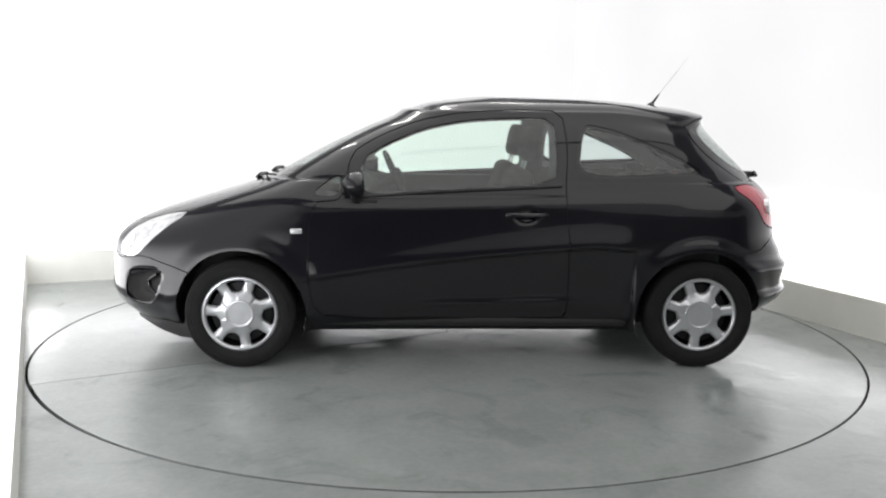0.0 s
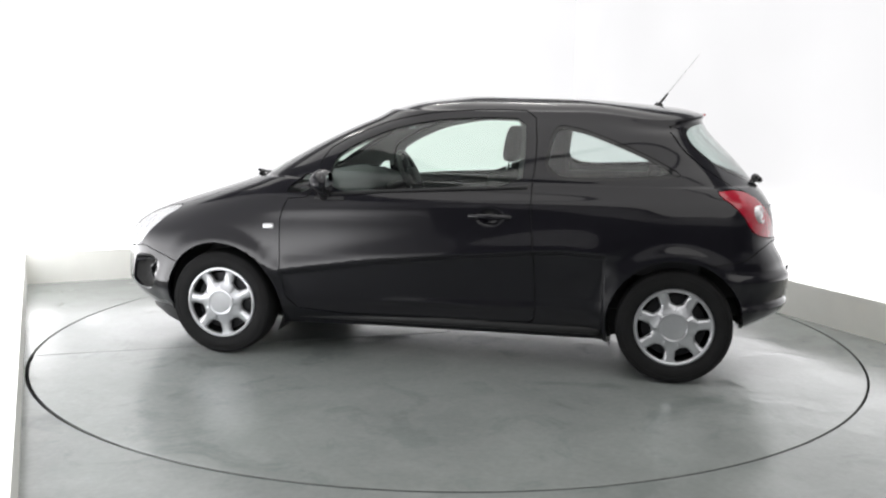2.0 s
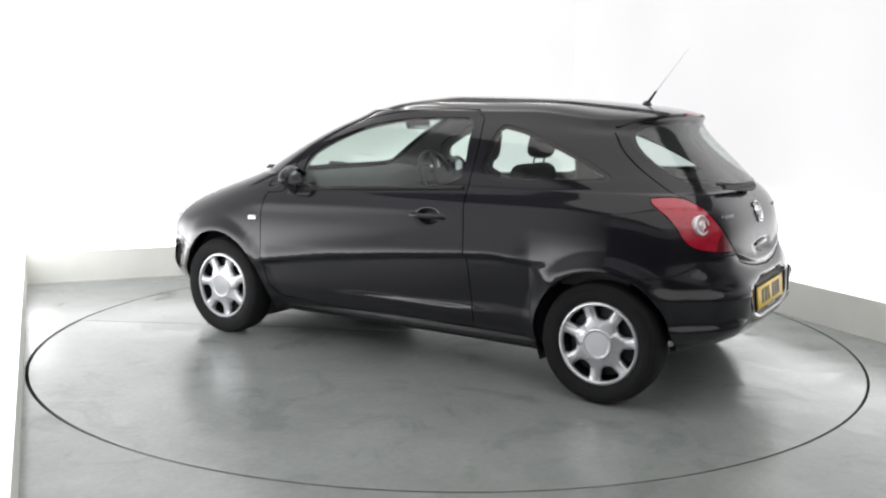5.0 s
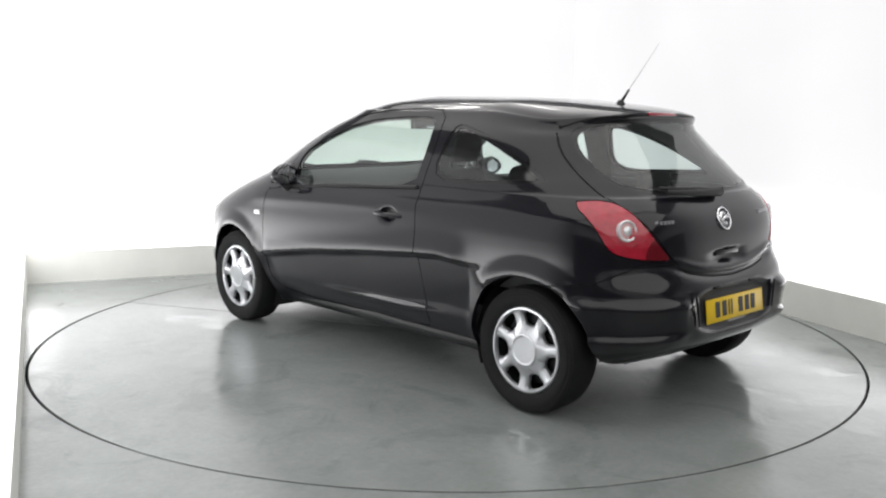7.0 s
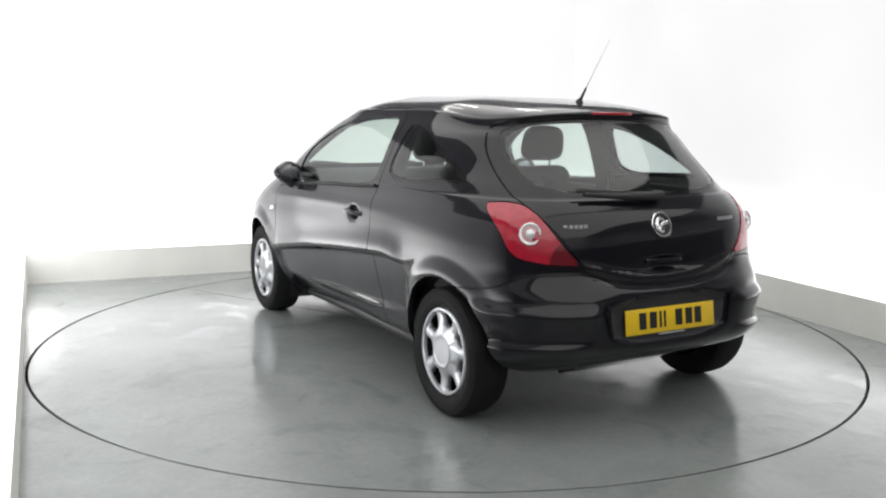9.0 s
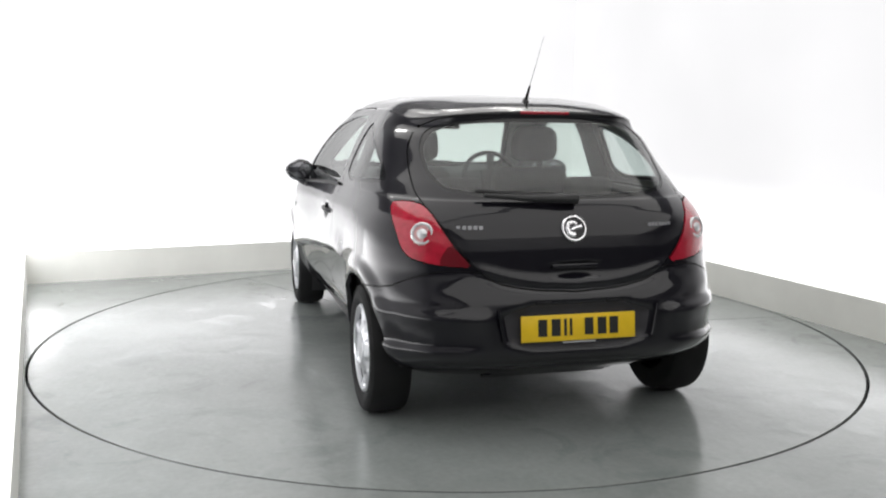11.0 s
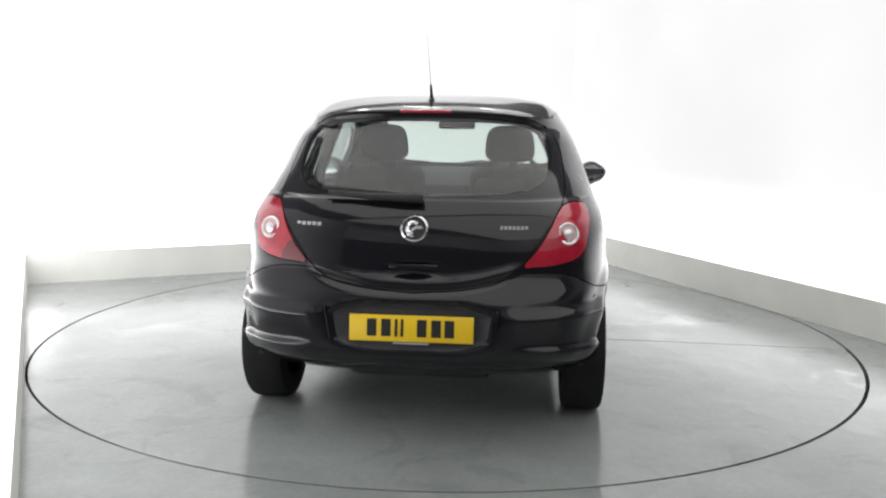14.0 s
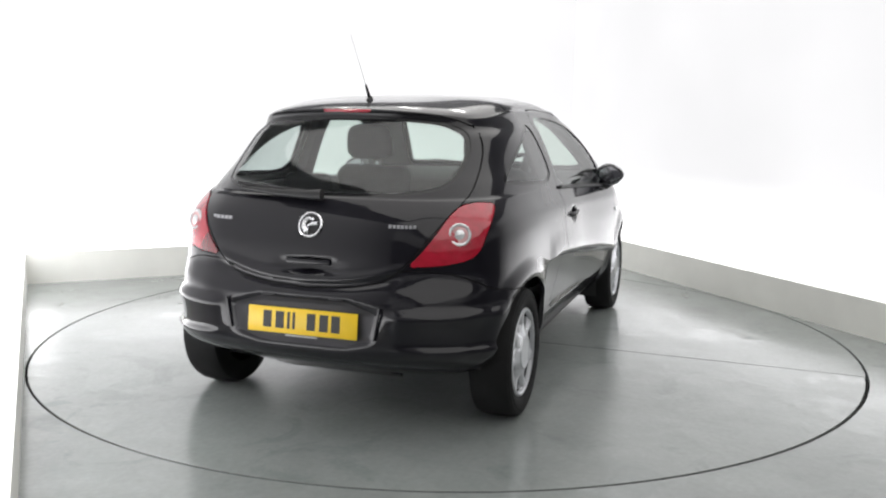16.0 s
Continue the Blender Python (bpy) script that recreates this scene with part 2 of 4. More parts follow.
def build_bay():
    # floor with the round hole for the turntable
    bm = bmesh.new()
    seg = 160
    inner, outer, low = [], [], []
    r = R_DISC + 0.015
    for i in range(seg):
        a = 2 * math.pi * i / seg
        c, s = math.cos(a), math.sin(a)
        inner.append(bm.verts.new((r * c, r * s, 0)))
        low.append(bm.verts.new((r * c, r * s, -0.12)))
        k = 2.47 / max(abs(c), abs(s))
        outer.append(bm.verts.new((k * c, k * s, 0)))
    for i in range(seg):
        j = (i + 1) % seg
        bm.faces.new((inner[i], outer[i], outer[j], inner[j]))
        bm.faces.new((low[i], inner[i], inner[j], low[j]))
    q = 2.47
    for u0, u1, v0, v1 in ((-WU - 1.15, -q, WB, WV + 0.12), (q, WU + 3.05, WB, WV + 0.12), (-q, q, q, WV + 0.12), (-q, q, WB, -q)):
        bm.faces.new([bm.verts.new((a, b, 0)) for a, b in ((u0, v0), (u1, v0), (u1, v1), (u0, v1))])
    bmesh.ops.remove_doubles(bm, verts=bm.verts, dist=0.0005)
    fl = part("floor", bm, M_FLOOR, None, smooth=False)
    fl.matrix_world = Matrix.Rotation(ROOM, 4, "Z")
    tagged(fl, "worn grey resin floor, wet in patches", kind="structure")
    bm = bmesh.new()
    cylinder(bm, Matrix.Translation((0, 0, -0.16)), R_DISC + 0.2, R_DISC + 0.2, 0.06, 96)
    tagged(part("floor_pit", bm, M_GAP, None), "dark pit under the turntable", kind="structure")
    K, END = 0.247, -2.7
    LEFT, RIGHT = 0.72, -0.75         # the side walls open a little towards the back
    # the white walls carry an added glow in their material
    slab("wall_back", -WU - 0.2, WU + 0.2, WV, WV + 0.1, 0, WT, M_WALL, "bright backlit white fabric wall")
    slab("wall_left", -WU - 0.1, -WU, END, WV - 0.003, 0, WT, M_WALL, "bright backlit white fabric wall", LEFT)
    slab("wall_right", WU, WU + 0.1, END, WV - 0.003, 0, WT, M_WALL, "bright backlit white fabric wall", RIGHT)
    slab("baseboard_back", -WU - 0.01, WU + 0.01, WV - 0.03, WV + 0.002, 0, K, M_KERB, "off-white painted skirting board")
    slab("baseboard_left", -WU - 0.002, -WU + 0.03, END, WV - 0.034, 0, K + 0.001, M_KERB, "off-white painted skirting board", LEFT)
    slab("baseboard_right", WU - 0.03, WU + 0.002, END, WV - 0.034, 0, K + 0.001, M_KERB, "off-white painted skirting board", RIGHT)
    slab("wall_upper_back", -WU - 1.2, WU + 3.2, WV + 0.12, WV + 0.2, 0, WH, M_REAR, "plain grey hall wall above the white bay")
    # unseen walls, pale above and dark below, added to shape the car's reflections
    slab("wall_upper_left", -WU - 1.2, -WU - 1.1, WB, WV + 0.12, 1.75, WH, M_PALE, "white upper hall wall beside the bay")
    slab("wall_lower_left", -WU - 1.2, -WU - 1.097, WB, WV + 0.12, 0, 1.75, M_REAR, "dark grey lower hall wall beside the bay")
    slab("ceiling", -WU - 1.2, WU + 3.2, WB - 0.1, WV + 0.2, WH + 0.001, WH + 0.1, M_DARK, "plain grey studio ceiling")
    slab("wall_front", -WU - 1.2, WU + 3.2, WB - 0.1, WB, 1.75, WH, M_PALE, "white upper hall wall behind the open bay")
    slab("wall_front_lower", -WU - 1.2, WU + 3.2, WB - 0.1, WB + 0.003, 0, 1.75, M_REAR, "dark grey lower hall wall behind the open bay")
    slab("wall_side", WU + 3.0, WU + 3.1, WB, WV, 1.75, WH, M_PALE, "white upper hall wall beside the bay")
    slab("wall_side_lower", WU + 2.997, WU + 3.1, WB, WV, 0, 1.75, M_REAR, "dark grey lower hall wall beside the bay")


def build_turntable():
    tt = thing("turntable", "round grey wet resin turntable flush with the floor", "turntable")
    seg, half = 96, 0.005
    for first, span in ((28, 240), (268, 120)):
        start = radians(first)
        mid = start + radians(span / 2)
        push = Vector((math.cos(mid), math.sin(mid), 0)) * half      # opens the seams between the plates
        bm = bmesh.new()
        rings = []
        for r, h in ((R_DISC - 0.003, -0.06), (R_DISC - 0.003, -0.001), (R_DISC - 0.004, 0.0)):
            ring = [bm.verts.new(push + Vector((r * math.cos(start + radians(span) * i / seg), r * math.sin(start + radians(span) * i / seg), h)))
                    for i in range(seg + 1)]
            ring.append(bm.verts.new(push + Vector((0, 0, h))))
            rings.append(ring)
        for a, b in zip(rings, rings[1:]):
            for i in range(seg + 2):
                j = (i + 1) % (seg + 2)
                bm.faces.new((a[i], a[j], b[j], b[i]))
        bm.faces.new(rings[-1])
        part("deck_plate", bm, M_DISC, tt, smooth=False)
    # black band added in the rim gap to stand for its shade
    bm = bmesh.new()
    lathe(bm, [(R_DISC + 0.0025, -0.06), (R_DISC + 0.006, -0.058), (R_DISC + 0.006, -0.007), (R_DISC + 0.0025, -0.004)], 160)
    part("gap_shade_band", bm, M_GAP, tt, "dark band round the rim")
    return tt


build_bay()
TURNTABLE = build_turntable()


# ---- the car: one skin, cut into panels ----
# x forward from the middle of the wheelbase, y to the car's left, z up
# outlines of the body by height: pairs of z and value
FRONT_X = (  # nose, bonnet, windscreen and roof along the middle
    (0.175, 1.93), (0.22, 2.02), (0.265, 2.065), (0.3, 2.09), (0.335, 2.11), (0.38, 2.11), (0.48, 2.10), (0.56, 2.092), (0.62, 2.085),
    (0.655, 2.07), (0.69, 2.045), (0.74, 1.985), (0.79, 1.88), (0.85, 1.7), (0.9, 1.53), (0.95, 1.37), (0.985, 1.25), (1.02, 1.16),
    (1.12, 0.98), (1.2, 0.83), (1.28, 0.67), (1.35, 0.51), (1.385, 0.415), (1.41, 0.33), (1.43, 0.25), (1.447, 0.16), (1.458, 0.07),
    (1.466, -0.02), (1.473, -0.12), (1.478, -0.23), (1.481, -0.35),
)
REAR_X = (  # bumper, tailgate and roof along the middle
    (0.175, -1.45), (0.22, -1.54), (0.265, -1.66), (0.3, -1.775), (0.335, -1.848), (0.38, -1.868), (0.48, -1.868), (0.56, -1.862),
    (0.62, -1.85), (0.655, -1.83), (0.69, -1.80), (0.85, -1.78), (0.9, -1.767), (0.95, -1.744), (1.02, -1.687), (1.12, -1.605),
    (1.28, -1.445), (1.35, -1.385), (1.385, -1.385), (1.41, -1.37), (1.43, -1.28), (1.447, -1.13), (1.458, -0.99), (1.466, -0.86),
    (1.473, -0.71), (1.478, -0.53), (1.481, -0.36),
)
HALF_WIDTH = (  # half the width
    (0.175, 0.706), (0.22, 0.761), (0.265, 0.785), (0.3, 0.817), (0.335, 0.826), (0.38, 0.834), (0.56, 0.85), (0.655, 0.855), (0.74, 0.854),
    (0.85, 0.846), (0.9, 0.838), (0.95, 0.82), (0.985, 0.797), (1.02, 0.794), (1.2, 0.72), (1.28, 0.681), (1.35, 0.638), (1.385, 0.606),
    (1.41, 0.583), (1.43, 0.556), (1.447, 0.522), (1.458, 0.478), (1.466, 0.415), (1.473, 0.31), (1.478, 0.175), (1.481, 0.004),
)
FRONT_ROUND = (  # exponent of the front's rounding in plan
    (0.175, 2.95), (0.3, 2.75), (0.335, 3.15), (0.79, 3.15), (0.985, 3.55), (1.02, 3.1), (1.2, 3.4), (1.41, 3.4), (1.447, 3.2), (1.466, 2.8),
    (1.481, 2),
)
REAR_ROUND = (  # exponent of the rear's rounding in plan
    (0.175, 3.9), (0.985, 3.9), (1.02, 3.3), (1.12, 2.9), (1.28, 2.8), (1.35, 3), (1.385, 3.3), (1.41, 4.2), (1.43, 4), (1.458, 3.2),
    (1.481, 2),
)
FRONT_KNEE = (  # where the front's rounding begins
    (0.175, 0.9), (0.655, 0.9), (0.74, 0.85), (1.28, 0.2), (1.35, 0.08), (1.43, -0.12), (1.466, -0.25), (1.481, -0.354),
)
REAR_KNEE = (  # where the rear's rounding begins
    (0.175, -0.9), (0.95, -0.9), (1.28, -0.72), (1.43, -0.58), (1.458, -0.52), (1.473, -0.43), (1.481, -0.356),
)
CREASE_X = (-1.05, -0.97, -0.87, -0.68, -0.49, -0.04, 0.44, 0.88, 1.1)
CREASE_Z = (0.65, 0.655, 0.668, 0.682, 0.670, 0.628, 0.572, 0.505, 0.47)
AXLES = (1.2555, -1.2555)
HUB_Z = 0.300
ARCH_R = 0.352


def outline(points, rounds=2):
    """A closed outline with its corners rounded off."""
    p = np.array(points, float)
    for _ in range(rounds):
        q = np.roll(p, -1, axis=0)
        p = np.stack([0.8 * p + 0.2 * q, 0.2 * p + 0.8 * q], 1).reshape(-1, 2)
    return p


def twin(points):
    """Mirrors a half outline (second axis, or first for y-z) into a whole one."""
    return points + [(-a, b) for a, b in points[::-1] if abs(a) > 1e-6]


def distance(a, b, poly):
    """Signed distance of the points (a, b) to a closed outline; negative inside."""
    best = np.full(a.shape, 9.0)
    inside = np.zeros(a.shape, bool)
    for (x0, y0), (x1, y1) in zip(poly, np.roll(poly, -1, axis=0)):
        dx, dy = x1 - x0, y1 - y0
        k = np.clip(((a - x0) * dx + (b - y0) * dy) / (dx * dx + dy * dy + 1e-12), 0, 1)
        best = np.minimum(best, np.hypot(a - x0 - k * dx, b - y0 - k * dy))
        cross = (y0 > b) != (y1 > b)
        with np.errstate(divide="ignore", invalid="ignore"):
            inside ^= cross & (a < (x1 - x0) * (b - y0) / (y1 - y0 + 1e-15) + x0)
    return np.where(inside, -best, best)


def step(v, a, b):
    k = np.clip((v - a) / (b - a), 0, 1)
    return k * k * (3 - 2 * k)


PLATE_BAY = outline([(0.345, 0.60), (0.31, 0.40), (-0.31, 0.40), (-0.345, 0.60)], 1)
GRIP_BAY = outline([(0.12, 0.765), (0.115, 0.70), (-0.115, 0.70), (-0.12, 0.765)], 1)


def skin():
    """The left half of the body: places, normals and quads."""
    zs = np.concatenate([np.arange(0.175, 0.60, 0.0125), np.arange(0.60, 1.02, 0.0075), np.arange(1.02, 1.40, 0.0115),
                         np.arange(1.40, 1.47, 0.004), np.arange(1.47, 1.4809, 0.0012), [1.481]])
    curves = (FRONT_X, REAR_X, HALF_WIDTH, FRONT_ROUND, REAR_ROUND, FRONT_KNEE, REAR_KNEE)
    table = [zs] + [np.interp(zs, [p[0] for p in c], [p[1] for p in c]) for c in curves]
    k = 5                      # soften the corners of the level table
    for i in range(1, 8):
        pad = np.concatenate([2 * table[i][0] - table[i][k:0:-1], table[i], 2 * table[i][-1] - table[i][-2:-k - 2:-1]])
        table[i] = np.convolve(pad, np.ones(2 * k + 1) / (2 * k + 1), "valid")
    na, ns, nb = 64, 136, 60
    P = np.zeros((len(zs), na + ns + nb, 3))
    for r, (z, xf, xr, w, nf, nr, kf, kr) in enumerate(zip(zs, *table[1:])):
        ta = np.linspace(0, 1, na + 1)
        fa = (np.pi / 2) * (0.35 * ta + 0.65 * (1 - (1 - ta) ** 1.3))
        fx = kf + (xf - kf) * np.cos(fa) ** (2 / nf)
        fy = w * np.sin(fa) ** (2 / nf)
        tb = np.linspace(0, 1, nb)
        fb = (np.pi / 2) * (0.35 * tb + 0.65 * (1 - (1 - tb) ** 1.3))
        bx = kr - (kr - xr) * np.cos(fb) ** (2 / nr)
        by = w * np.sin(fb) ** (2 / nr)
        fx[-1], bx[-1] = kf, kr
        sx = np.linspace(kf, kr, ns + 1)[1:-1]
        xs = np.concatenate([fx, sx, bx[::-1]])
        ys = np.concatenate([fy, np.full(ns - 1, w), by[::-1]])
        P[r, :, 0], P[r, :, 1], P[r, :, 2] = xs, ys, z
    P[:, 0, 1] = 0
    P[:, -1, 1] = 0
    x, y, z = P[..., 0].copy(), P[..., 1].copy(), P[..., 2].copy()
    side = step(y, 0.45, 0.60)
    P[..., 1] -= side * 0.010 * (np.abs(x) / 1.3) ** 2 * step(z, 0.3, 0.5) * (1 - step(z, 0.95, 1.1))
    # wheel arch lips stand out
    for ax in AXLES:
        d = np.hypot(x - ax, z - HUB_Z)
        P[..., 1] += side * 0.016 * (1 - step(d, ARCH_R + 0.008, ARCH_R + 0.10))
    # the hollow below the swage line, between the wheels
    cz = np.interp(x, CREASE_X, CREASE_Z)
    between = (1 - step(x, 0.90, 0.98)) * (1 - step(-x, 0.882, 0.912))
    hollow = step(cz - z, -0.004, 0.026) * 0.014 + np.clip((cz - z) / 0.26, 0, 1) * 0.040
    P[..., 1] -= side * hollow * between
    sill = np.exp(-((z - 0.352 + 0.012 * x) / 0.017) ** 2) * (1 - step(np.abs(x + 0.12), 0.25, 0.60))
    P[..., 1] += side * 0.013 * sill
    P[..., 1] += side * 0.017 * np.exp(-((z - cz + 0.004) / 0.080) ** 2) * step(z - cz, -0.03, 0.0) * (1 - step(np.abs(x - 0.02), 0.80, 0.97))
    # shoulder line under the windows
    P[..., 1] += side * 0.006 * np.exp(-((z - (0.90 - 0.045 * x)) / 0.045) ** 2) * (1 - step(np.abs(x + 0.1), 0.9, 1.25))
    # bowl behind the door handle
    P[..., 1] -= side * 0.020 * np.exp(-(((x + 0.285) / 0.058) ** 2 + ((z - 0.845) / 0.036) ** 2) ** 2)
    # rear: ledge on the bumper, plate bay, grip bay, lip above the glass
    rear = step(-x, 1.45, 1.55)
    dp = distance(y, z, PLATE_BAY)
    P[..., 0] += rear * 0.026 * (1 - step(dp, -0.030, 0.020))
    dg = distance(y, z, GRIP_BAY)
    P[..., 0] += rear * 0.030 * (1 - step(dg, -0.012, 0.004))
    def shelf(top, fade, fall):
        """A sloping ledge that runs out downwards."""
        return step(top - z, -0.006, fall) * np.exp(-np.clip(top - z - fall, 0, 1) / fade)

    ledge = shelf(0.590, 0.06, 0.045) * step(y, 0.36, 0.44)
    lower = shelf(0.432 - 0.04 * np.clip(y - 0.42, 0, 0.4), 0.06, 0.02) * step(y, 0.37, 0.52)
    P[..., 0] -= rear * (0.026 * ledge + 0.016 * lower)
    P[..., 1] += rear * side * (0.010 * ledge + 0.010 * lower)
    smile = z - 0.648 - 0.07 * (np.clip(y, 0, 0.5) / 0.45) ** 2.2
    lipped = rear * (1 - step(y, 0.36, 0.47))
    P[..., 0] += lipped * (0.012 * np.exp(-(smile / 0.016) ** 2) - 0.009 * np.exp(-((smile - 0.036) / 0.016) ** 2))
    P[..., 0] -= step(-x, 1.25, 1.33) * 0.018 * np.exp(-((z - 1.392) / 0.016) ** 2) * (1 - step(y, 0.45, 0.58))
    # front: the slot and the intake, fog lamp hollows
    front = step(x, 1.55, 1.7)
    P[..., 0] -= front * 0.035 * (1 - step(distance(y, z, outline([(0.42, 0.40), (0.36, 0.26), (-0.36, 0.26), (-0.42, 0.40)], 1)), -0.02, 0.01))
    hollow2 = 1 - step(distance(x - y, z, outline(FOG_BAY, 2)), -0.03, 0.008)
    P[..., 0] -= front * 0.045 * hollow2
    P[..., 1] -= front * 0.030 * hollow2
    P[..., 1] *= 1 + 0.048 * step(x, -0.1, 1.0)          # a little wider across the front wings
    # the roof's front edge is full, its rear edge arched
    P[..., 2] += 0.020 * step(x, -0.7, 0.2) * (1 - step(x, 0.35, 0.7)) * step(z, 1.36, 1.43) * np.clip(1 - (y / 0.56) ** 2, 0, 1)
    P[..., 2] -= 0.036 * np.clip(y / 0.52, 0, 1.2) ** 2.4 * step(-x, 0.75, 1.25) * step(z, 1.27, 1.39)
    # the rear pillars stand in from the shoulders
    P[..., 1] -= side * 0.018 * np.exp(-((z - 1.11) / 0.125) ** 2) * step(-x, 0.8, 1.25)
    P[..., 1] = np.maximum(P[..., 1], 0)
    P[:, 0, 1] = 0
    P[:, -1, 1] = 0
    # normals of the whole, mirrored skin
    Q = P.copy()
    du = np.gradient(np.concatenate([Q[:, 3:0:-1] * (1, -1, 1), Q, Q[:, -2:-5:-1] * (1, -1, 1)], 1), axis=1)[:, 3:-3]
    dv = np.gradient(Q, axis=0)
    N = np.cross(du, dv)
    N[-1] = (0, 0, 1)
    N /= np.linalg.norm(N, axis=2, keepdims=True) + 1e-12
    N[:, [0, -1], 1] = 0
    N /= np.linalg.norm(N, axis=2, keepdims=True) + 1e-12
    rows, cols = P.shape[:2]
    if np.mean(N[40, 80:120, 1]) < 0:
        N = -N
    N[-1] = (0, 0, 1)
    quads = []
    for r in range(rows - 1):
        for c in range(cols - 1):
            i = r * cols + c
            quads.append((i, i + 1, i + cols + 1, i + cols))
    return P.reshape(-1, 3), N.reshape(-1, 3), quads


class Skin:
    """A cuttable mesh: places and normals in one array."""

    def __init__(self, P, N, polys):
        self.A = np.hstack([P, N])
        self.polys = polys

    def cut(self, values):
        """Splits every face where the values (one a vertex) change sign."""
        val = np.where(np.abs(values) < 1e-7, 1e-7, values)
        added, extra, nv = {}, [], len(self.A)
        sign = val > 0
        out = []
        todo = list(self.polys)
        while todo:
            poly = todo.pop()
            s = [sign[i] for i in poly]
            if all(s) or not any(s):
                out.append(poly)
                continue
            m = len(poly)
            if m > 3 and sum(s[a] != s[a - 1] for a in range(m)) > 2:
                todo += [(poly[0], poly[a], poly[a + 1]) for a in range(1, m - 1)]
                continue
            ring, marks = [], []
            for a in range(m):
                i, j = poly[a], poly[(a + 1) % m]
                ring.append(i)
                if sign[i] != sign[j]:
                    key = (min(i, j), max(i, j))
                    if key not in added:
                        k = val[key[0]] / (val[key[0]] - val[key[1]])
                        added[key] = nv + len(extra)
                        extra.append(self.A[key[0]] * (1 - k) + self.A[key[1]] * k)
                    marks.append(len(ring))
                    ring.append(added[key])
            a, b = marks
            out.append(tuple(ring[a:b + 1]))
            out.append(tuple(ring[b:] + ring[:a + 1]))
        if extra:
            self.A = np.vstack([self.A, np.array(extra)])
        self.polys = out


BIG = 1.0
FOG_BAY = [(0.90, 0.535), (1.25, 0.52), (1.30, 0.345), (1.03, 0.325)]
LAMP_PATCH = outline([(-1.38, 0.74), (-1.15, 0.74), (-1.15, 0.79), (-1.19, 0.842), (-1.29, 0.85)], 1)
DOOR = outline([(0.80, 0.255), (0.885, 0.38), (0.875, 0.905), (0.69, 0.925), (0.665, 1.165), (0.52, 1.255), (0.30, 1.345), (0.05, 1.392),
                (-0.25, 1.408), (-0.49, 1.402), (-0.515, 1.20), (-0.495, 0.95), (-0.525, 0.62), (-0.53, 0.30), (-0.50, 0.255)], 1)
DOOR_GLASS = outline([(0.615, 0.945), (0.60, 1.14), (0.47, 1.222), (0.27, 1.305), (0.05, 1.35), (-0.22, 1.366), (-0.44, 1.362), (-0.455, 1.20),
                      (-0.445, 1.012), (0.10, 0.982)], 1)
CORNER_GLASS = outline([(0.875, 0.945), (0.715, 0.945), (0.715, 1.075)], 1)
SIDE_GLASS = outline([(-0.545, 1.03), (-0.59, 1.34), (-0.76, 1.31), (-0.95, 1.24), (-1.12, 1.165), (-1.28, 1.078), (-1.20, 1.062)], 2)
SCREEN = outline(twin([(0, 1.412), (0.30, 1.402), (0.46, 1.375), (0.51, 1.33), (0.60, 1.16), (0.655, 1.03), (0.55, 1.005), (0.25, 1.0), (0, 1.0)]), 2)
REAR_GLASS = outline(twin([(0, 1.366), (0.28, 1.362), (0.44, 1.347), (0.54, 1.30), (0.575, 1.22), (0.57, 1.12), (0.53, 1.062), (0.40, 1.034), (0.2, 1.024), (0, 1.020)]), 2)
TAILGATE = outline(twin([(0, 1.386), (0.30, 1.382), (0.46, 1.366), (0.57, 1.31), (0.612, 1.22), (0.628, 1.12), (0.632, 1.05), (0.61, 0.985), (0.565, 0.92), (0.52, 0.855),
                         (0.445, 0.755), (0.36, 0.685), (0.2, 0.655), (0, 0.643)]), 1)
TAIL_LAMP = outline([(-0.70, 1.0), (-0.85, 1.010), (-0.965, 1.0), (-1.07, 0.958), (-1.155, 0.895), (-1.235, 0.825), (-1.33, 0.750), (-1.16, 0.754), (-0.97, 0.777),
                     (-0.90, 0.812), (-0.84, 0.89)], 1)
HEAD_LAMP = outline([(0.82, 0.842), (1.02, 0.825), (1.19, 0.79), (1.31, 0.735), (1.40, 0.64), (1.34, 0.578), (1.14, 0.585), (0.985, 0.69)], 1)
BONNET = outline([(1.235, 0.0), (1.225, 0.30), (1.15, 0.62), (1.22, 0.70), (1.45, 0.705), (1.62, 0.655), (1.80, 0.555), (1.96, 0.38), (2.035, 0.0),
                  (1.96, -0.38), (1.80, -0.555), (1.62, -0.655), (1.45, -0.705), (1.22, -0.70), (1.15, -0.62), (1.225, -0.30)], 1)
REAR_BUMPER = outline([(-2.2, 0.638), (-1.84, 0.640), (-1.55, 0.665), (-1.38, 0.735), (-1.15, 0.735), (-0.98, 0.70), (-0.80, 0.645), (-0.45, 0.62), (-0.45, 0.0),
                       (-2.2, 0.0)], 1)
FRONT_BUMPER = outline([(2.4, 0.69), (1.95, 0.685), (1.55, 0.62), (1.38, 0.565), (1.25, 0.575), (1.05, 0.60), (0.80, 0.55), (0.55, 0.50), (0.55, 0.0), (2.4, 0.0)], 1)
INTAKE = outline(twin([(0, 0.40), (0.40, 0.395), (0.34, 0.265), (0, 0.265)]), 1)
GAP = 0.0028


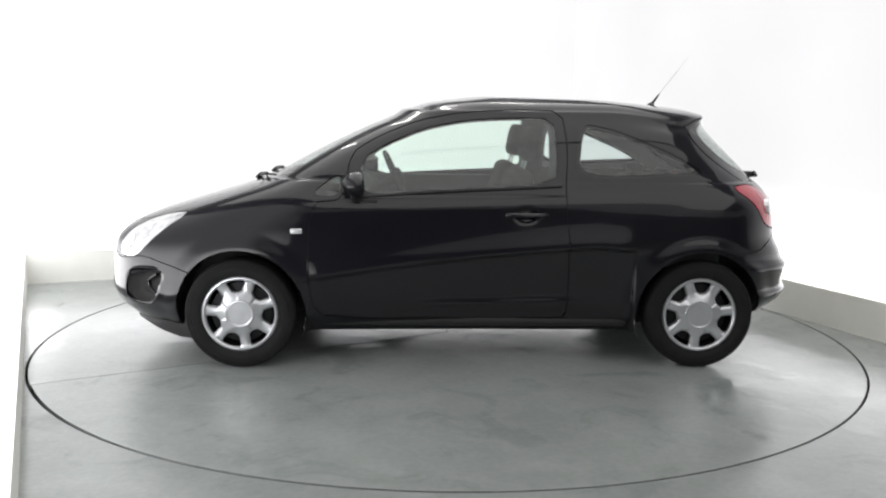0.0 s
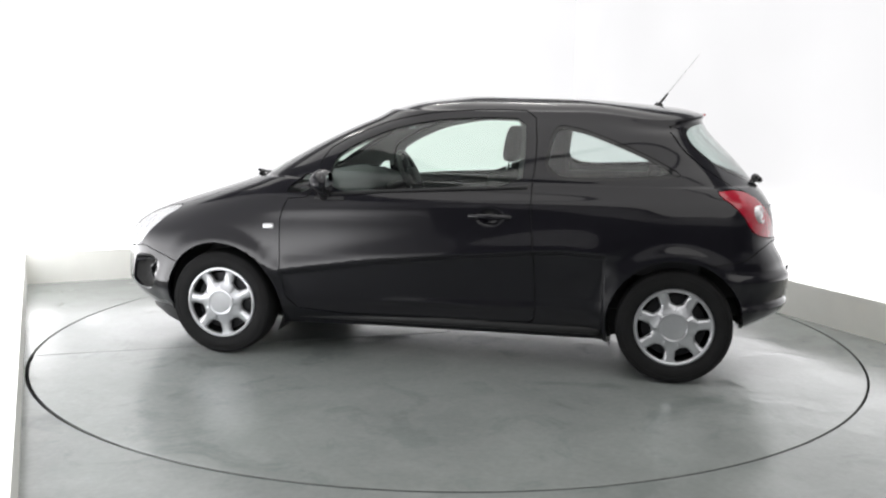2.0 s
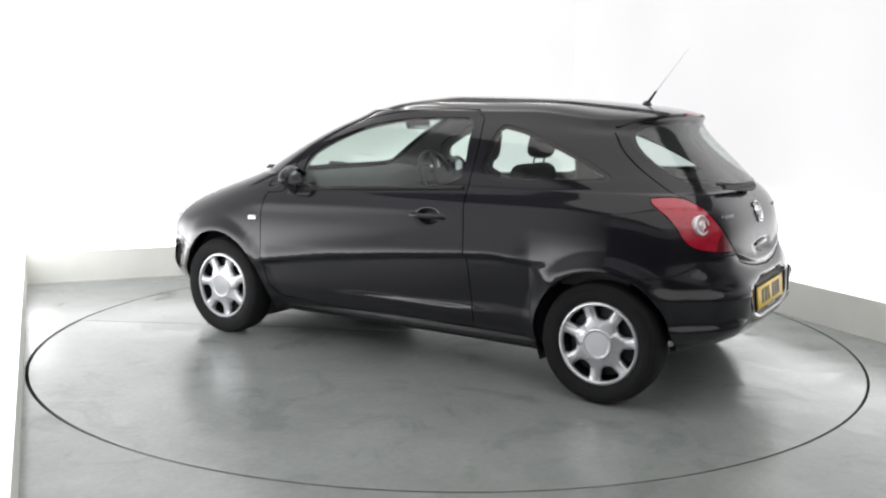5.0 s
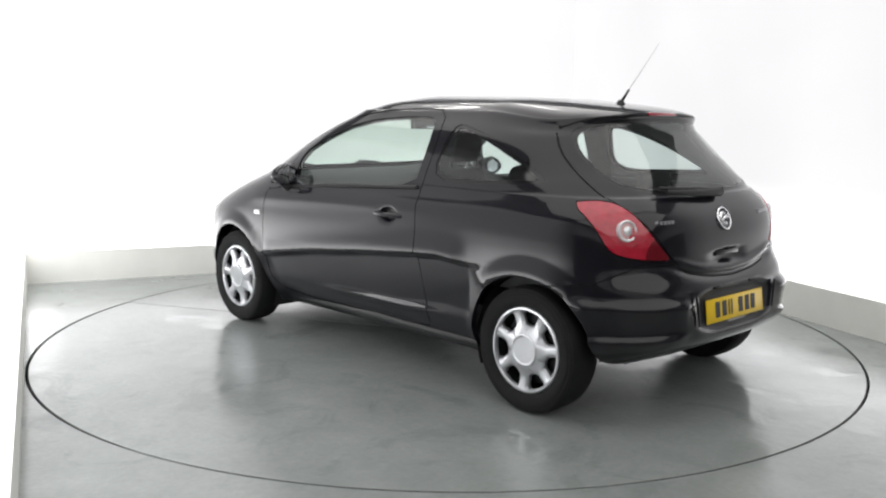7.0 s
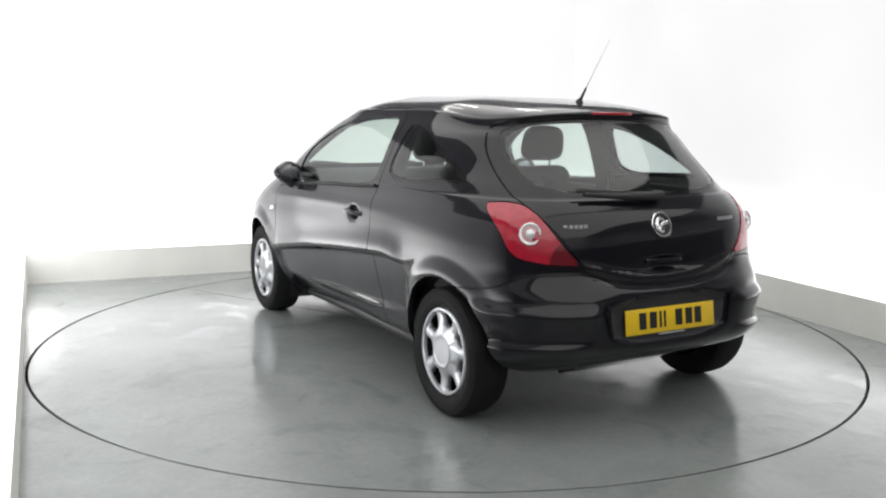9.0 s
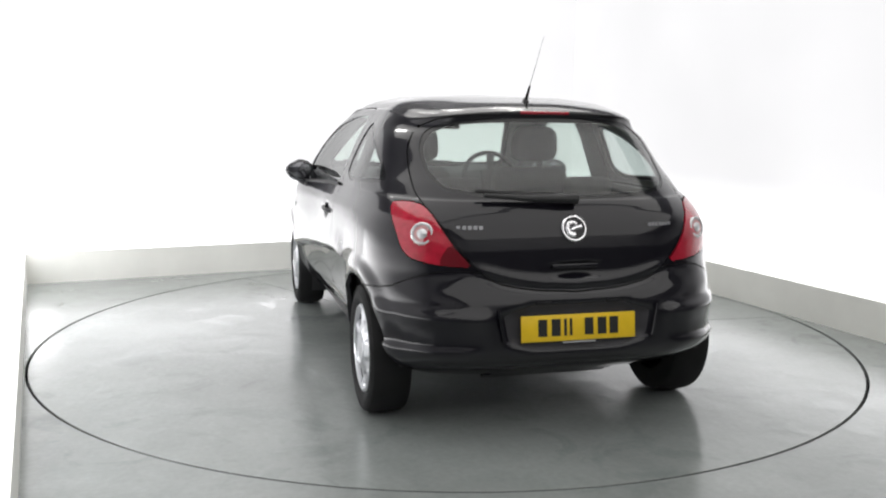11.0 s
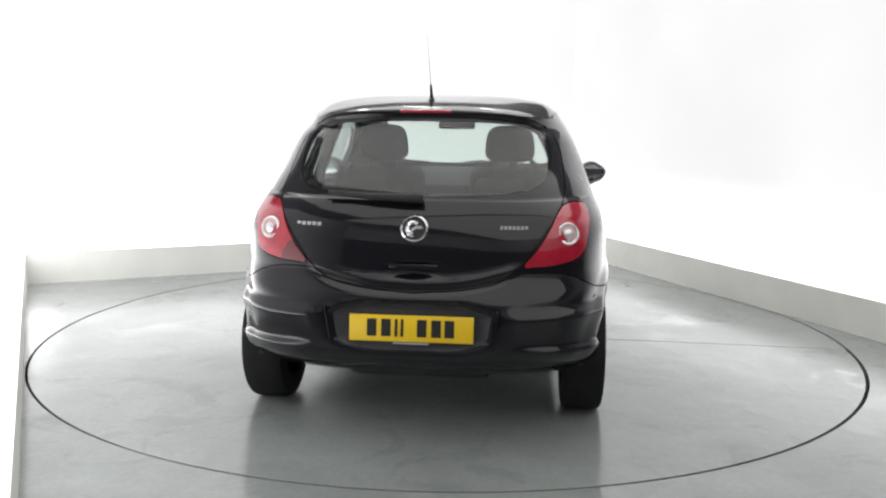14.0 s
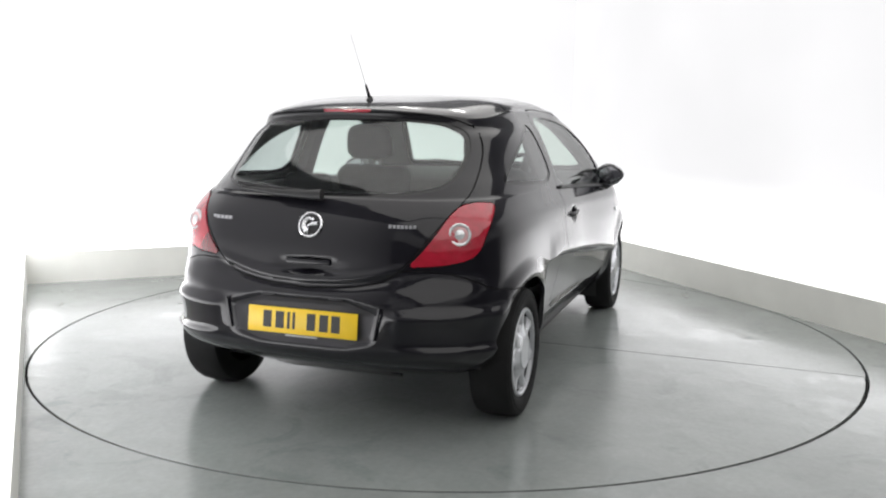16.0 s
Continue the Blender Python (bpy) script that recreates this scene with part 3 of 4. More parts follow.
def regions(A):
    """Signed distances of all cut lines at the rows of A."""
    x, y, z = A[:, 0], A[:, 1], A[:, 2]

    def only(mask, d):
        return np.where(mask, d, BIG)

    sidey = y > 0.30
    return {
        "arch_f": only(sidey, np.hypot(x - AXLES[0], z - HUB_Z) - ARCH_R),
        "arch_r": only(sidey, np.hypot(x - AXLES[1], z - HUB_Z) - ARCH_R),
        "door": only(sidey & (np.abs(x) < 1.1), distance(x, z, DOOR)),
        "door_glass": only(sidey & (np.abs(x) < 1.0), distance(x, z, DOOR_GLASS)),
        "corner_glass": only(sidey & (x > 0.5) & (x < 1.0), distance(x, z, CORNER_GLASS)),
        "side_glass": only(sidey & (x < -0.3), distance(x, z, SIDE_GLASS)),
        "screen": only((x > 0.15) & (x < 1.3) & (z > 0.9), distance(y, z, SCREEN)),
        "rear_glass": only((x < -1.25) & (z > 0.9), distance(y, z, REAR_GLASS)),
        "tailgate": only((x < -1.2) & (z > 0.5), distance(y, z, TAILGATE)),
        "tail_lamp": only((x < -1.2), distance(x + y, z, TAIL_LAMP)),
        "head_lamp": only((x > 1.2), distance(x - y, z, HEAD_LAMP)),
        "bonnet": only((x > 1.0) & (z > 0.55), distance(x, y, BONNET)),
        "rear_bumper": only(x < -1.1, distance(x + y, z, REAR_BUMPER)),
        "front_bumper": only(x > 1.1, distance(x - y, z, FRONT_BUMPER)),
        "rear_frit": only((x < -1.25) & (z > 0.9), distance(y, z, REAR_GLASS) + 0.016),
        "screen_frit": only((x > 0.15) & (x < 1.3) & (z > 0.9), distance(y, z, SCREEN) + 0.028),
        "side_frit": only(sidey & (x < -0.3), distance(x, z, SIDE_GLASS) + 0.020),
        "plate_bay": only((x < -1.5) & (z < 0.62), distance(y, z, PLATE_BAY) + 0.004),
        "lamp_patch": only(x < -1.3, distance(x + y, z, LAMP_PATCH)),
        "intake": only(x > 1.5, distance(y, z, INTAKE)),
        "fog": only(x > 1.5, distance(x - y, z, outline(FOG_BAY, 2))),
    }


OPEN_EDGE = ("door_glass", "corner_glass", "side_glass", "screen", "rear_glass", "rear_frit", "screen_frit", "side_frit", "intake", "fog", "plate_bay", "lamp_patch", "arch_f", "arch_r")
SEAMED = ("door", "tailgate", "tail_lamp", "head_lamp", "bonnet", "rear_bumper", "front_bumper")


def cut_body():
    body = Skin(*skin())
    for name in OPEN_EDGE:
        body.cut(regions(body.A)[name])
    for name in SEAMED:
        body.cut(regions(body.A)[name] - GAP)
        body.cut(regions(body.A)[name] + GAP)
    centres = np.array([body.A[list(p)].mean(0) for p in body.polys])
    d = regions(centres)
    kinds = []
    for i in range(len(centres)):
        r = {k: v[i] for k, v in d.items()}
        if r["arch_f"] < 0 or r["arch_r"] < 0:
            kind = None
        elif r["tail_lamp"] < GAP:
            kind = "seam" if r["tail_lamp"] > -GAP else "lamp_patch" if r["lamp_patch"] < 0 else "tail_lamp"
        elif r["head_lamp"] < GAP:
            kind = "head_lamp" if r["head_lamp"] < -GAP else "seam"
        elif r["screen"] < 0:
            kind = "screen" if r["screen_frit"] < 0 else "screen_frit"
        elif r["rear_glass"] < 0:
            kind = "rear_glass" if r["rear_frit"] < 0 else "rear_frit"
        elif r["door_glass"] < 0:
            kind = "door_glass"
        elif r["corner_glass"] < 0:
            kind = "corner_glass"
        elif r["side_glass"] < 0:
            kind = "side_glass" if r["side_frit"] < 0 else "side_frit"
        elif abs(r["door"]) < GAP or abs(r["bonnet"]) < GAP or abs(r["tailgate"]) < GAP:
            kind = "seam"
        elif r["door"] < 0:
            kind = "door"
        elif r["bonnet"] < 0:
            kind = "bonnet"
        elif r["tailgate"] < 0:
            kind = "tailgate"
        elif abs(r["rear_bumper"]) < GAP or abs(r["front_bumper"]) < GAP:
            kind = "seam"
        elif r["plate_bay"] < 0:
            kind = "plate_bay"
        elif r["rear_bumper"] < 0:
            kind = "rear_bumper"
        elif r["intake"] < 0:
            kind = "intake"
        elif r["fog"] < 0:
            kind = "fog"
        elif r["front_bumper"] < 0:
            kind = "front_bumper"
        elif centres[i, 0] > 0.6 and centres[i, 2] < 0.965 and centres[i, 1] > 0.25:
            kind = "wing"
        else:
            kind = "shell"
        kinds.append(kind)
    return body, kinds


def panel(name, body, kinds, kind, mat, parent, sides=(1,), depth=0.022, sink=0.0, label=""):
    """One panel of the body with its edges turned in. sides: 1 left, -1 right, (1, -1) both joined."""
    verts, norms, faces = [], [], []
    for s in sides:
        index = {}
        count = {}
        mine = []
        for poly, k in zip(body.polys, kinds):
            if k != kind:
                continue
            ring = []
            for i in poly:
                if i not in index:
                    index[i] = len(verts)
                    p, q = body.A[i, :3], body.A[i, 3:]
                    q = q / (np.linalg.norm(q) + 1e-12)
                    p = p - q * sink
                    verts.append((p[0], p[1] * s, p[2]))
                    norms.append((q[0], q[1] * s, q[2]))
                if not ring or ring[-1] != index[i]:
                    ring.append(index[i])
            if len(ring) < 3:
                continue
            if s < 0:
                ring = ring[::-1]
            mine.append(ring)
            for a, b in zip(ring, ring[1:] + ring[:1]):
                count[(a, b)] = True
        faces += mine
        for a, b in list(count):
            if (b, a) in count:
                continue
            pa, pb = np.array(verts[a]), np.array(verts[b])
            if len(sides) > 1 and abs(pa[1]) < 1e-4 and abs(pb[1]) < 1e-4:
                continue
            if pa[2] < 0.18 and pb[2] < 0.18 and np.linalg.norm(pa - pb) > 0.2:
                continue
            na, nb = np.array(norms[a]), np.array(norms[b])
            e = pb - pa
            out = np.cross(e, na)
            out = out / (np.linalg.norm(out) + 1e-12)
            i = len(verts)
            verts += [tuple(pa), tuple(pb), tuple(pb - nb * depth), tuple(pa - na * depth)]
            norms += [tuple(out)] * 4
            faces.append((i + 1, i, i + 3, i + 2))
    return mesh_object(name, verts, faces, mat, parent, label, smooth=True, normals=norms)


def build_body(car):
    body, kinds = cut_body()
    both = (1, -1)
    shell = panel("body_shell", body, kinds, "shell", M_PAINT, car, both)
    panel("bonnet", body, kinds, "bonnet", M_PAINT, car, both)
    panel("panel_seal", body, kinds, "seam", M_SEAL, car, both, 0.002, 0.009, "black rubber seal in the panel joints")
    gate = panel("tailgate", body, kinds, "tailgate", M_PAINT, car, both)
    rb = panel("rear_bumper", body, kinds, "rear_bumper", M_PAINT, car, both)
    fb = panel("front_bumper", body, kinds, "front_bumper", M_PAINT, car, both)
    panel("windscreen", body, kinds, "screen", M_GLASS, car, both, 0.005, 0.003, "clear green-tinted windscreen")
    panel("rear_window", body, kinds, "rear_glass", M_REARGLASS, gate, both, 0.004, 0.003, "lightly tinted rear window")
    panel("window_border", body, kinds, "screen_frit", M_FRIT, car, both, 0.005, 0.003)
    panel("window_border", body, kinds, "rear_frit", M_FRIT, gate, both, 0.004, 0.003)
    panel("grille", body, kinds, "intake", M_PLASTIC, fb, both, 0.01, 0.012, "black plastic lower grille")
    panel("plate_recess", body, kinds, "plate_bay", M_BAY, rb, both, 0.006, 0.0, "matte grey number plate recess")
    # cloth lining inside the roof, the pillars and the door frames
    mid = np.array([body.A[list(p), :3].mean(0) for p in body.polys])
    lined = ["lining" if k == "shell" and q[2] > 1.02 or k == "door" and q[2] > 1.06 else None for k, q in zip(kinds, mid)]
    panel("headlining", body, lined, "lining", M_LINER, car, both, 0.004, 0.016, "pale grey cloth headlining")
    doors = []
    for s in both:
        door = panel("door", body, kinds, "door", M_PAINT, car, (s,), 0.03)
        doors.append(door)
        panel("door_window", body, kinds, "door_glass", M_GLASS, door, (s,), 0.004, 0.006, "green-tinted door window")
        panel("front_wing", body, kinds, "wing", M_PAINT, car, (s,))
        panel("corner_window", body, kinds, "corner_glass", M_GLASS, car, (s,), 0.004, 0.004)
        panel("side_window", body, kinds, "side_glass", M_REARGLASS, car, (s,), 0.004, 0.004, "tapering rear side window")
        panel("window_border", body, kinds, "side_frit", M_FRIT, car, (s,), 0.004, 0.004)
        panel("tail_lamp", body, kinds, "tail_lamp", M_RED, car, (s,), 0.03, -0.003, "glossy red tail lamp")
        panel("lamp_panel", body, kinds, "lamp_patch", M_DKRED if s > 0 else M_RED, car, (s,), 0.03, -0.003)
        panel("headlamp", body, kinds, "head_lamp", M_CLEAR, car, (s,), 0.03, 0.0, "clear headlamp with bright reflector")
        panel("fog_lamp_recess", body, kinds, "fog", M_SEAL, fb, (s,), 0.03, 0.022, "black fog lamp recess")
    return body, shell, gate, rb, fb, doors


def on_skin(body, cost):
    """The place and outward normal of the skin's vertex (left half) where the cost is least."""
    A = body.A
    i = int(np.argmin(cost(A[:, 0], A[:, 1], A[:, 2])))
    return Vector(A[i, :3]), Vector(A[i, 3:]).normalized()


def stand(p, q, s=1):
    """A pose at p with its z axis along q; s = -1 mirrors both to the right side."""
    p, q = Vector((p.x, p.y * s, p.z)), Vector((q.x, q.y * s, q.z))
    return Matrix.Translation(p) @ q.to_track_quat("Z", "Y").to_matrix().to_4x4()


# ---- wheels ----
def build_wheel(car, ax, s):
    """A steel wheel with a seven-spoke silver cover; s is 1 on the left, -1 on the right."""
    wheel = new("wheel")
    wheel.parent = car
    wheel.matrix_local = Matrix.Translation((ax, s * (0.770 if ax > 0 else 0.740), HUB_Z)) @ Matrix.Rotation(radians(-90 * s), 4, "X") @ Matrix.Rotation(radians(46.6 if ax > 0 else -18.2), 4, "Z")
    # local z points outwards
    bm = bmesh.new()
    lathe(bm, [(0.190, -0.09), (0.225, -0.094), (0.262, -0.097), (0.287, -0.090), (0.297, -0.070), (0.3005, -0.03), (0.3005, 0.03), (0.297, 0.066),
               (0.290, 0.083), (0.270, 0.091), (0.240, 0.092), (0.218, 0.087), (0.205, 0.077), (0.196, 0.070), (0.190, 0.0)], 72, close=True)
    part("tyre", bm, M_TYRE, wheel, "black rubber tyre")
    bm = bmesh.new()
    for r in (0.262, 0.281, ):
        lathe(bm, [(r - 0.002, 0.0895 if r < 0.27 else 0.0855), (r, 0.0935 if r < 0.27 else 0.0895), (r + 0.002, 0.0895 if r < 0.27 else 0.0855)], 72)
    part("sidewall_rib", bm, M_TYRE, wheel)
    bm = bmesh.new()
    lathe(bm, [(0.200, -0.08), (0.185, -0.05), (0.17, 0.0), (0.165, 0.022), (0.09, 0.030), (0.0005, 0.030)], 48)
    part("steel_rim", bm, M_STEEL, wheel, "dark steel rim behind the cover")
    # cover: outer ring and hub
    bm = bmesh.new()
    lathe(bm, [(0.203, 0.070), (0.2045, 0.079), (0.200, 0.085), (0.192, 0.086), (0.186, 0.080), (0.184, 0.066)], 84)
    part("cover_ring", bm, M_SILVER, wheel, "silver outer ring of the wheel cover")
    bm = bmesh.new()
    n, m = 7, 30
    for k in range(n):
        a0 = 2 * math.pi * k / n
        rows = []
        for i in range(m + 1):
            t = i / m
            r = 0.070 + 0.121 * t
            # half angle of the spoke: full at the hub, waisted half way out, wider again at the ring
            full = math.pi / n
            open_in = math.sqrt(max(0, min(1, (t - 0.38) / 0.10)))
            half = full * (1.0 - 0.50 * open_in - 0.15 * max(0, min(1, (t - 0.46) / 0.4)) + 0.12 * max(0, (t - 0.86) / 0.14))
            h = 0.091 - 0.012 * t - 0.010 * math.sin(math.pi * t)
            row = []
            for j in range(9):
                q = -1 + j / 4
                drop = 0.012 * abs(q) ** 3 * min(1, max(0, t - 0.2) / 0.2)
                row.append(bm.verts.new((r * math.cos(a0 + q * half), r * math.sin(a0 + q * half), h - drop)))
            rows.append(row)
        for a, b in zip(rows, rows[1:]):
            for j in range(8):
                bm.faces.new((a[j], b[j], b[j + 1], a[j + 1]))
        for j in (0, 8):
            for a, b in zip(rows[1:], rows[2:]):
                va, vb = a[j], b[j]
                lo = [bm.verts.new((v.co.x, v.co.y, 0.045)) for v in (va, vb)]
                bm.faces.new((va, vb, lo[1], lo[0]) if j == 8 else (vb, va, lo[0], lo[1]))
    bmesh.ops.remove_doubles(bm, verts=bm.verts, dist=0.0002)
    part("cover_spokes", bm, M_SILVER, wheel, "silver seven-spoke wheel cover", angle=50)
    bm = bmesh.new()
    lathe(bm, [(0.080, 0.0865), (0.076, 0.0925), (0.068, 0.0935), (0.063, 0.0905), (0.059, 0.0905), (0.030, 0.0910), (0.0005, 0.0912)], 48)
    part("cover_hub", bm, M_SILVER, wheel, "round silver hub cap")
    bm = bmesh.new()
    lathe(bm, [(0.060, -0.02), (0.12, -0.02), (0.12, -0.05), (0.06, -0.05)], 40, close=True)
    part("brake_disc", bm, M_STEEL, wheel)
    bm = bmesh.new()
    cylinder(bm, Matrix.Translation((0.178, 0, 0.062)), 0.004, 0.004, 0.03, 8)
    part("valve", bm, M_PLASTIC, wheel)
    return wheel


def build_under(car):
    """Floor pan, arch liners and inner trim."""
    bm = bmesh.new()
    box(bm, Matrix.Translation((0.02, 0, 0.235)), 1.80, 1.46, 0.05, 0.02)
    box(bm, Matrix.Translation((-1.25, 0, 0.36)), 0.90, 1.02, 0.10, 0.03)
    box(bm, Matrix.Translation((1.35, 0, 0.30)), 0.95, 1.00, 0.12, 0.03)
    box(bm, Matrix.Translation((1.05, 0, 0.60)), 0.10, 1.30, 0.66, 0.03)
    part("floor_pan", bm, M_PLASTIC, car, "black underbody")
    for ax in AXLES:
        for s in (1, -1):
            bm = bmesh.new()
            rows = []
            for i in range(25):
                a = math.pi * ((-0.07 if ax > 0 else -0.13) + (1.22 if ax > 0 else 1.13) * i / 24)
                lx = ax + ARCH_R * 1.004 * math.cos(a)
                far = max(0.0, abs(lx) - 1.25) / (0.88 if lx > 0 else 0.62)
                edge = 0.80 * (1 - min(0.95, far) ** 3) ** (1 / 3) - 0.02
                rows.append([bm.verts.new((lx, s * yy, HUB_Z + ARCH_R * 1.004 * math.sin(a))) for yy in (edge, 0.48)])
            for a, b in zip(rows, rows[1:]):
                bm.faces.new((a[0], b[0], b[1], a[1]))
            bm.faces.new([r[1] for r in rows])
            part("arch_liner", bm, M_PLASTIC, car, "black wheel arch liner")
    bm = bmesh.new()
    box(bm, Matrix.Translation((-1.2555, 0, 0.29)), 0.10, 1.10, 0.10, 0.03)
    part("rear_axle", bm, M_STEEL, car)
    bm = bmesh.new()
    box(bm, Matrix.Translation((-1.50, 0.28, 0.31)), 0.18, 0.34, 0.11, 0.05, 3)
    part("silencer", bm, M_STEEL, car, "dull steel silencer box")


def cushion(bm, m, sx, sy, sz):
    """A padded block with full, rounded corners, narrower at the top."""
    made = bmesh.ops.create_uvsphere(bm, u_segments=28, v_segments=18, radius=1.0)
    for v in made["verts"]:
        x, y, z = (math.copysign(abs(c) ** 0.55, c) for c in v.co)
        v.co = m @ Vector((x * sx / 2, y * sy / 2 * (1 - 0.08 * z), z * sz / 2))


def build_seat(car, y):
    seat = new("front_seat")
    seat.parent = car
    bm = bmesh.new()
    box(bm, Matrix.Translation((0.13, y, 0.47)) @ Matrix.Rotation(radians(-8), 4, "Y"), 0.50, 0.50, 0.16, 0.06, 4)
    part("seat_cushion", bm, M_CLOTH, seat)
    bm = bmesh.new()
    box(bm, Matrix.Translation((-0.225, y, 0.795)) @ Matrix.Rotation(radians(-16), 4, "Y"), 0.14, 0.46, 0.58, 0.065, 4)
    part("backrest", bm, M_CLOTH, seat)
    bm = bmesh.new()
    cushion(bm, Matrix.Translation((-0.345, y, 1.215)) @ Matrix.Rotation(radians(-10), 4, "Y"), 0.095, 0.275, 0.205)
    part("headrest", bm, M_CLOTH, seat, "charcoal cloth headrest")
    for d in (-0.07, 0.07):
        bm = bmesh.new()
        tube(bm, [(-0.305, y + d, 1.03), (-0.335, y + d, 1.16)], 0.006)
        part("headrest_rod", bm, M_CHROME, seat)


def build_cabin(car):
    for y in (0.36, -0.36):
        build_seat(car, y)
    bench = new("rear_bench")
    bench.parent = car
    bm = bmesh.new()
    box(bm, Matrix.Translation((-0.78, 0, 0.48)), 0.50, 1.24, 0.18, 0.06, 3)
    part("seat_cushion", bm, M_CLOTH, bench)
    bm = bmesh.new()
    box(bm, Matrix.Translation((-1.06, 0, 0.74)) @ Matrix.Rotation(radians(-16), 4, "Y"), 0.13, 1.20, 0.52, 0.05, 3)
    part("backrest", bm, M_CLOTH, bench)
    for y in (0.34, -0.34):
        bm = bmesh.new()
        box(bm, Matrix.Translation((-1.145, y, 1.03)) @ Matrix.Rotation(radians(-14), 4, "Y"), 0.08, 0.25, 0.10, 0.035, 3)
        part("headrest", bm, M_CLOTH, bench)
    bm = bmesh.new()
    box(bm, Matrix.Translation((-1.39, 0, 0.985)), 0.42, 1.08, 0.02, 0.006)
    part("parcel_shelf", bm, M_TRIM, car, "dark grey parcel shelf")
    # dashboard
    bm = bmesh.new()
    prof = [(1.12, 0.985), (0.98, 1.005), (0.80, 1.000), (0.68, 0.965), (0.62, 0.90), (0.66, 0.76), (0.74, 0.62), (1.0, 0.45), (1.12, 0.45)]
    rows = []
    for y in np.linspace(-0.70, 0.70, 21):
        k = 1 - 0.10 * (abs(y) / 0.70) ** 2
        hump = 0.035 * math.exp(-((y + 0.36) / 0.16) ** 2)
        rows.append([bm.verts.new((x * k + 0.04 * (1 - k), y, z + (hump if 0.6 < x < 0.9 and z > 0.93 else 0))) for x, z in prof])
    for a, b in zip(rows, rows[1:]):
        for i in range(len(prof) - 1):
            bm.faces.new((a[i], a[i + 1], b[i + 1], b[i]))
    part("dashboard", bm, M_TRIM, car, "dark grey dashboard")
    bm = bmesh.new()
    box(bm, Matrix.Translation((0.66, 0.0, 0.78)) @ Matrix.Rotation(radians(18), 4, "Y"), 0.04, 0.28, 0.30, 0.012)
    part("centre_console", bm, M_PLASTIC, car, "black centre console")
    # steering wheel, on the right
    sw = new("steering_wheel")
    sw.parent = car
    sw.matrix_local = Matrix.Translation((0.44, -0.36, 0.955)) @ Matrix.Rotation(radians(-65), 4, "Y")
    bm = bmesh.new()
    lathe(bm, [(0.185 + 0.015 * math.cos(2 * math.pi * i / 10), 0.015 * math.sin(2 * math.pi * i / 10)) for i in range(10)], 48, close=True)
    part("wheel_rim", bm, M_PLASTIC, sw)
    bm = bmesh.new()
    box(bm, Matrix.Translation((0, 0, 0.02)), 0.12, 0.15, 0.05, 0.02)
    for a in (0, 180, 265):
        box(bm, Matrix.Rotation(radians(a), 4, "Z") @ Matrix.Translation((0, 0.12, 0.01)), 0.05, 0.11, 0.02, 0.006)
    part("wheel_boss", bm, M_TRIM, sw)
    bm = bmesh.new()
    tube(bm, [(0.0, 0, -0.02), (0.0, 0, -0.30)], 0.03)
    part("steering_column", bm, M_PLASTIC, sw)
    # inside mirror and sun visors
    mir = new("inside_mirror")
    mir.parent = car
    bm = bmesh.new()
    box(bm, Matrix.Translation((0.36, 0, 1.315)) @ Matrix.Rotation(radians(8), 4, "Y"), 0.03, 0.235, 0.065, 0.014, 3)
    part("mirror_housing", bm, M_TRIM, mir)
    bm = bmesh.new()
    box(bm, Matrix.Translation((0.342, 0, 1.313)) @ Matrix.Rotation(radians(8), 4, "Y"), 0.004, 0.215, 0.052, 0.001)
    part("mirror_glass", bm, M_MIRROR, mir)
    bm = bmesh.new()
    tube(bm, [(0.37, 0, 1.33), (0.40, 0, 1.385)], 0.01)
    part("mirror_stalk", bm, M_TRIM, mir)
    # door cards and pillar linings
    for s in (1, -1):
        bm = bmesh.new()
        box(bm, Matrix.Translation((0.16, s * 0.735, 0.66)), 1.30, 0.05, 0.60, 0.02)
        part("door_card", bm, M_TRIM, car, "dark grey inner door trim")
        bm = bmesh.new()
        box(bm, Matrix.Translation((-0.95, s * 0.72, 0.78)), 0.86, 0.05, 0.46, 0.02)
        part("quarter_trim", bm, M_TRIM, car)
        bm = bmesh.new()
        rows = []
        for z, y, x0, x1 in ((0.93, 0.735, -0.40, -0.60), (1.03, 0.72, -0.41, -0.585), (1.15, 0.675, -0.42, -0.585), (1.26, 0.635, -0.42, -0.59), (1.38, 0.585, -0.40, -0.61)):
            rows.append([bm.verts.new((x, s * yy, z)) for x, yy in ((x0, y), (x0 - 0.03, y - 0.035), (x1 + 0.03, y - 0.035), (x1, y))])
        for a, b in zip(rows, rows[1:]):
            for i in range(4):
                bm.faces.new((a[i], a[(i + 1) % 4], b[(i + 1) % 4], b[i]))
        part("pillar_lining", bm, M_TRIM, car)


# ---- outside fittings ----
REARWARD = Matrix(((0, 0, -1, 0), (-1, 0, 0, 0), (0, 1, 0, 0), (0, 0, 0, 1)))   # local x to the car's right, y up, z backwards


def facing_rear(x, y, z, lean=0.0):
    return Matrix.Translation((x, y, z)) @ REARWARD @ Matrix.Rotation(radians(lean), 4, "X")


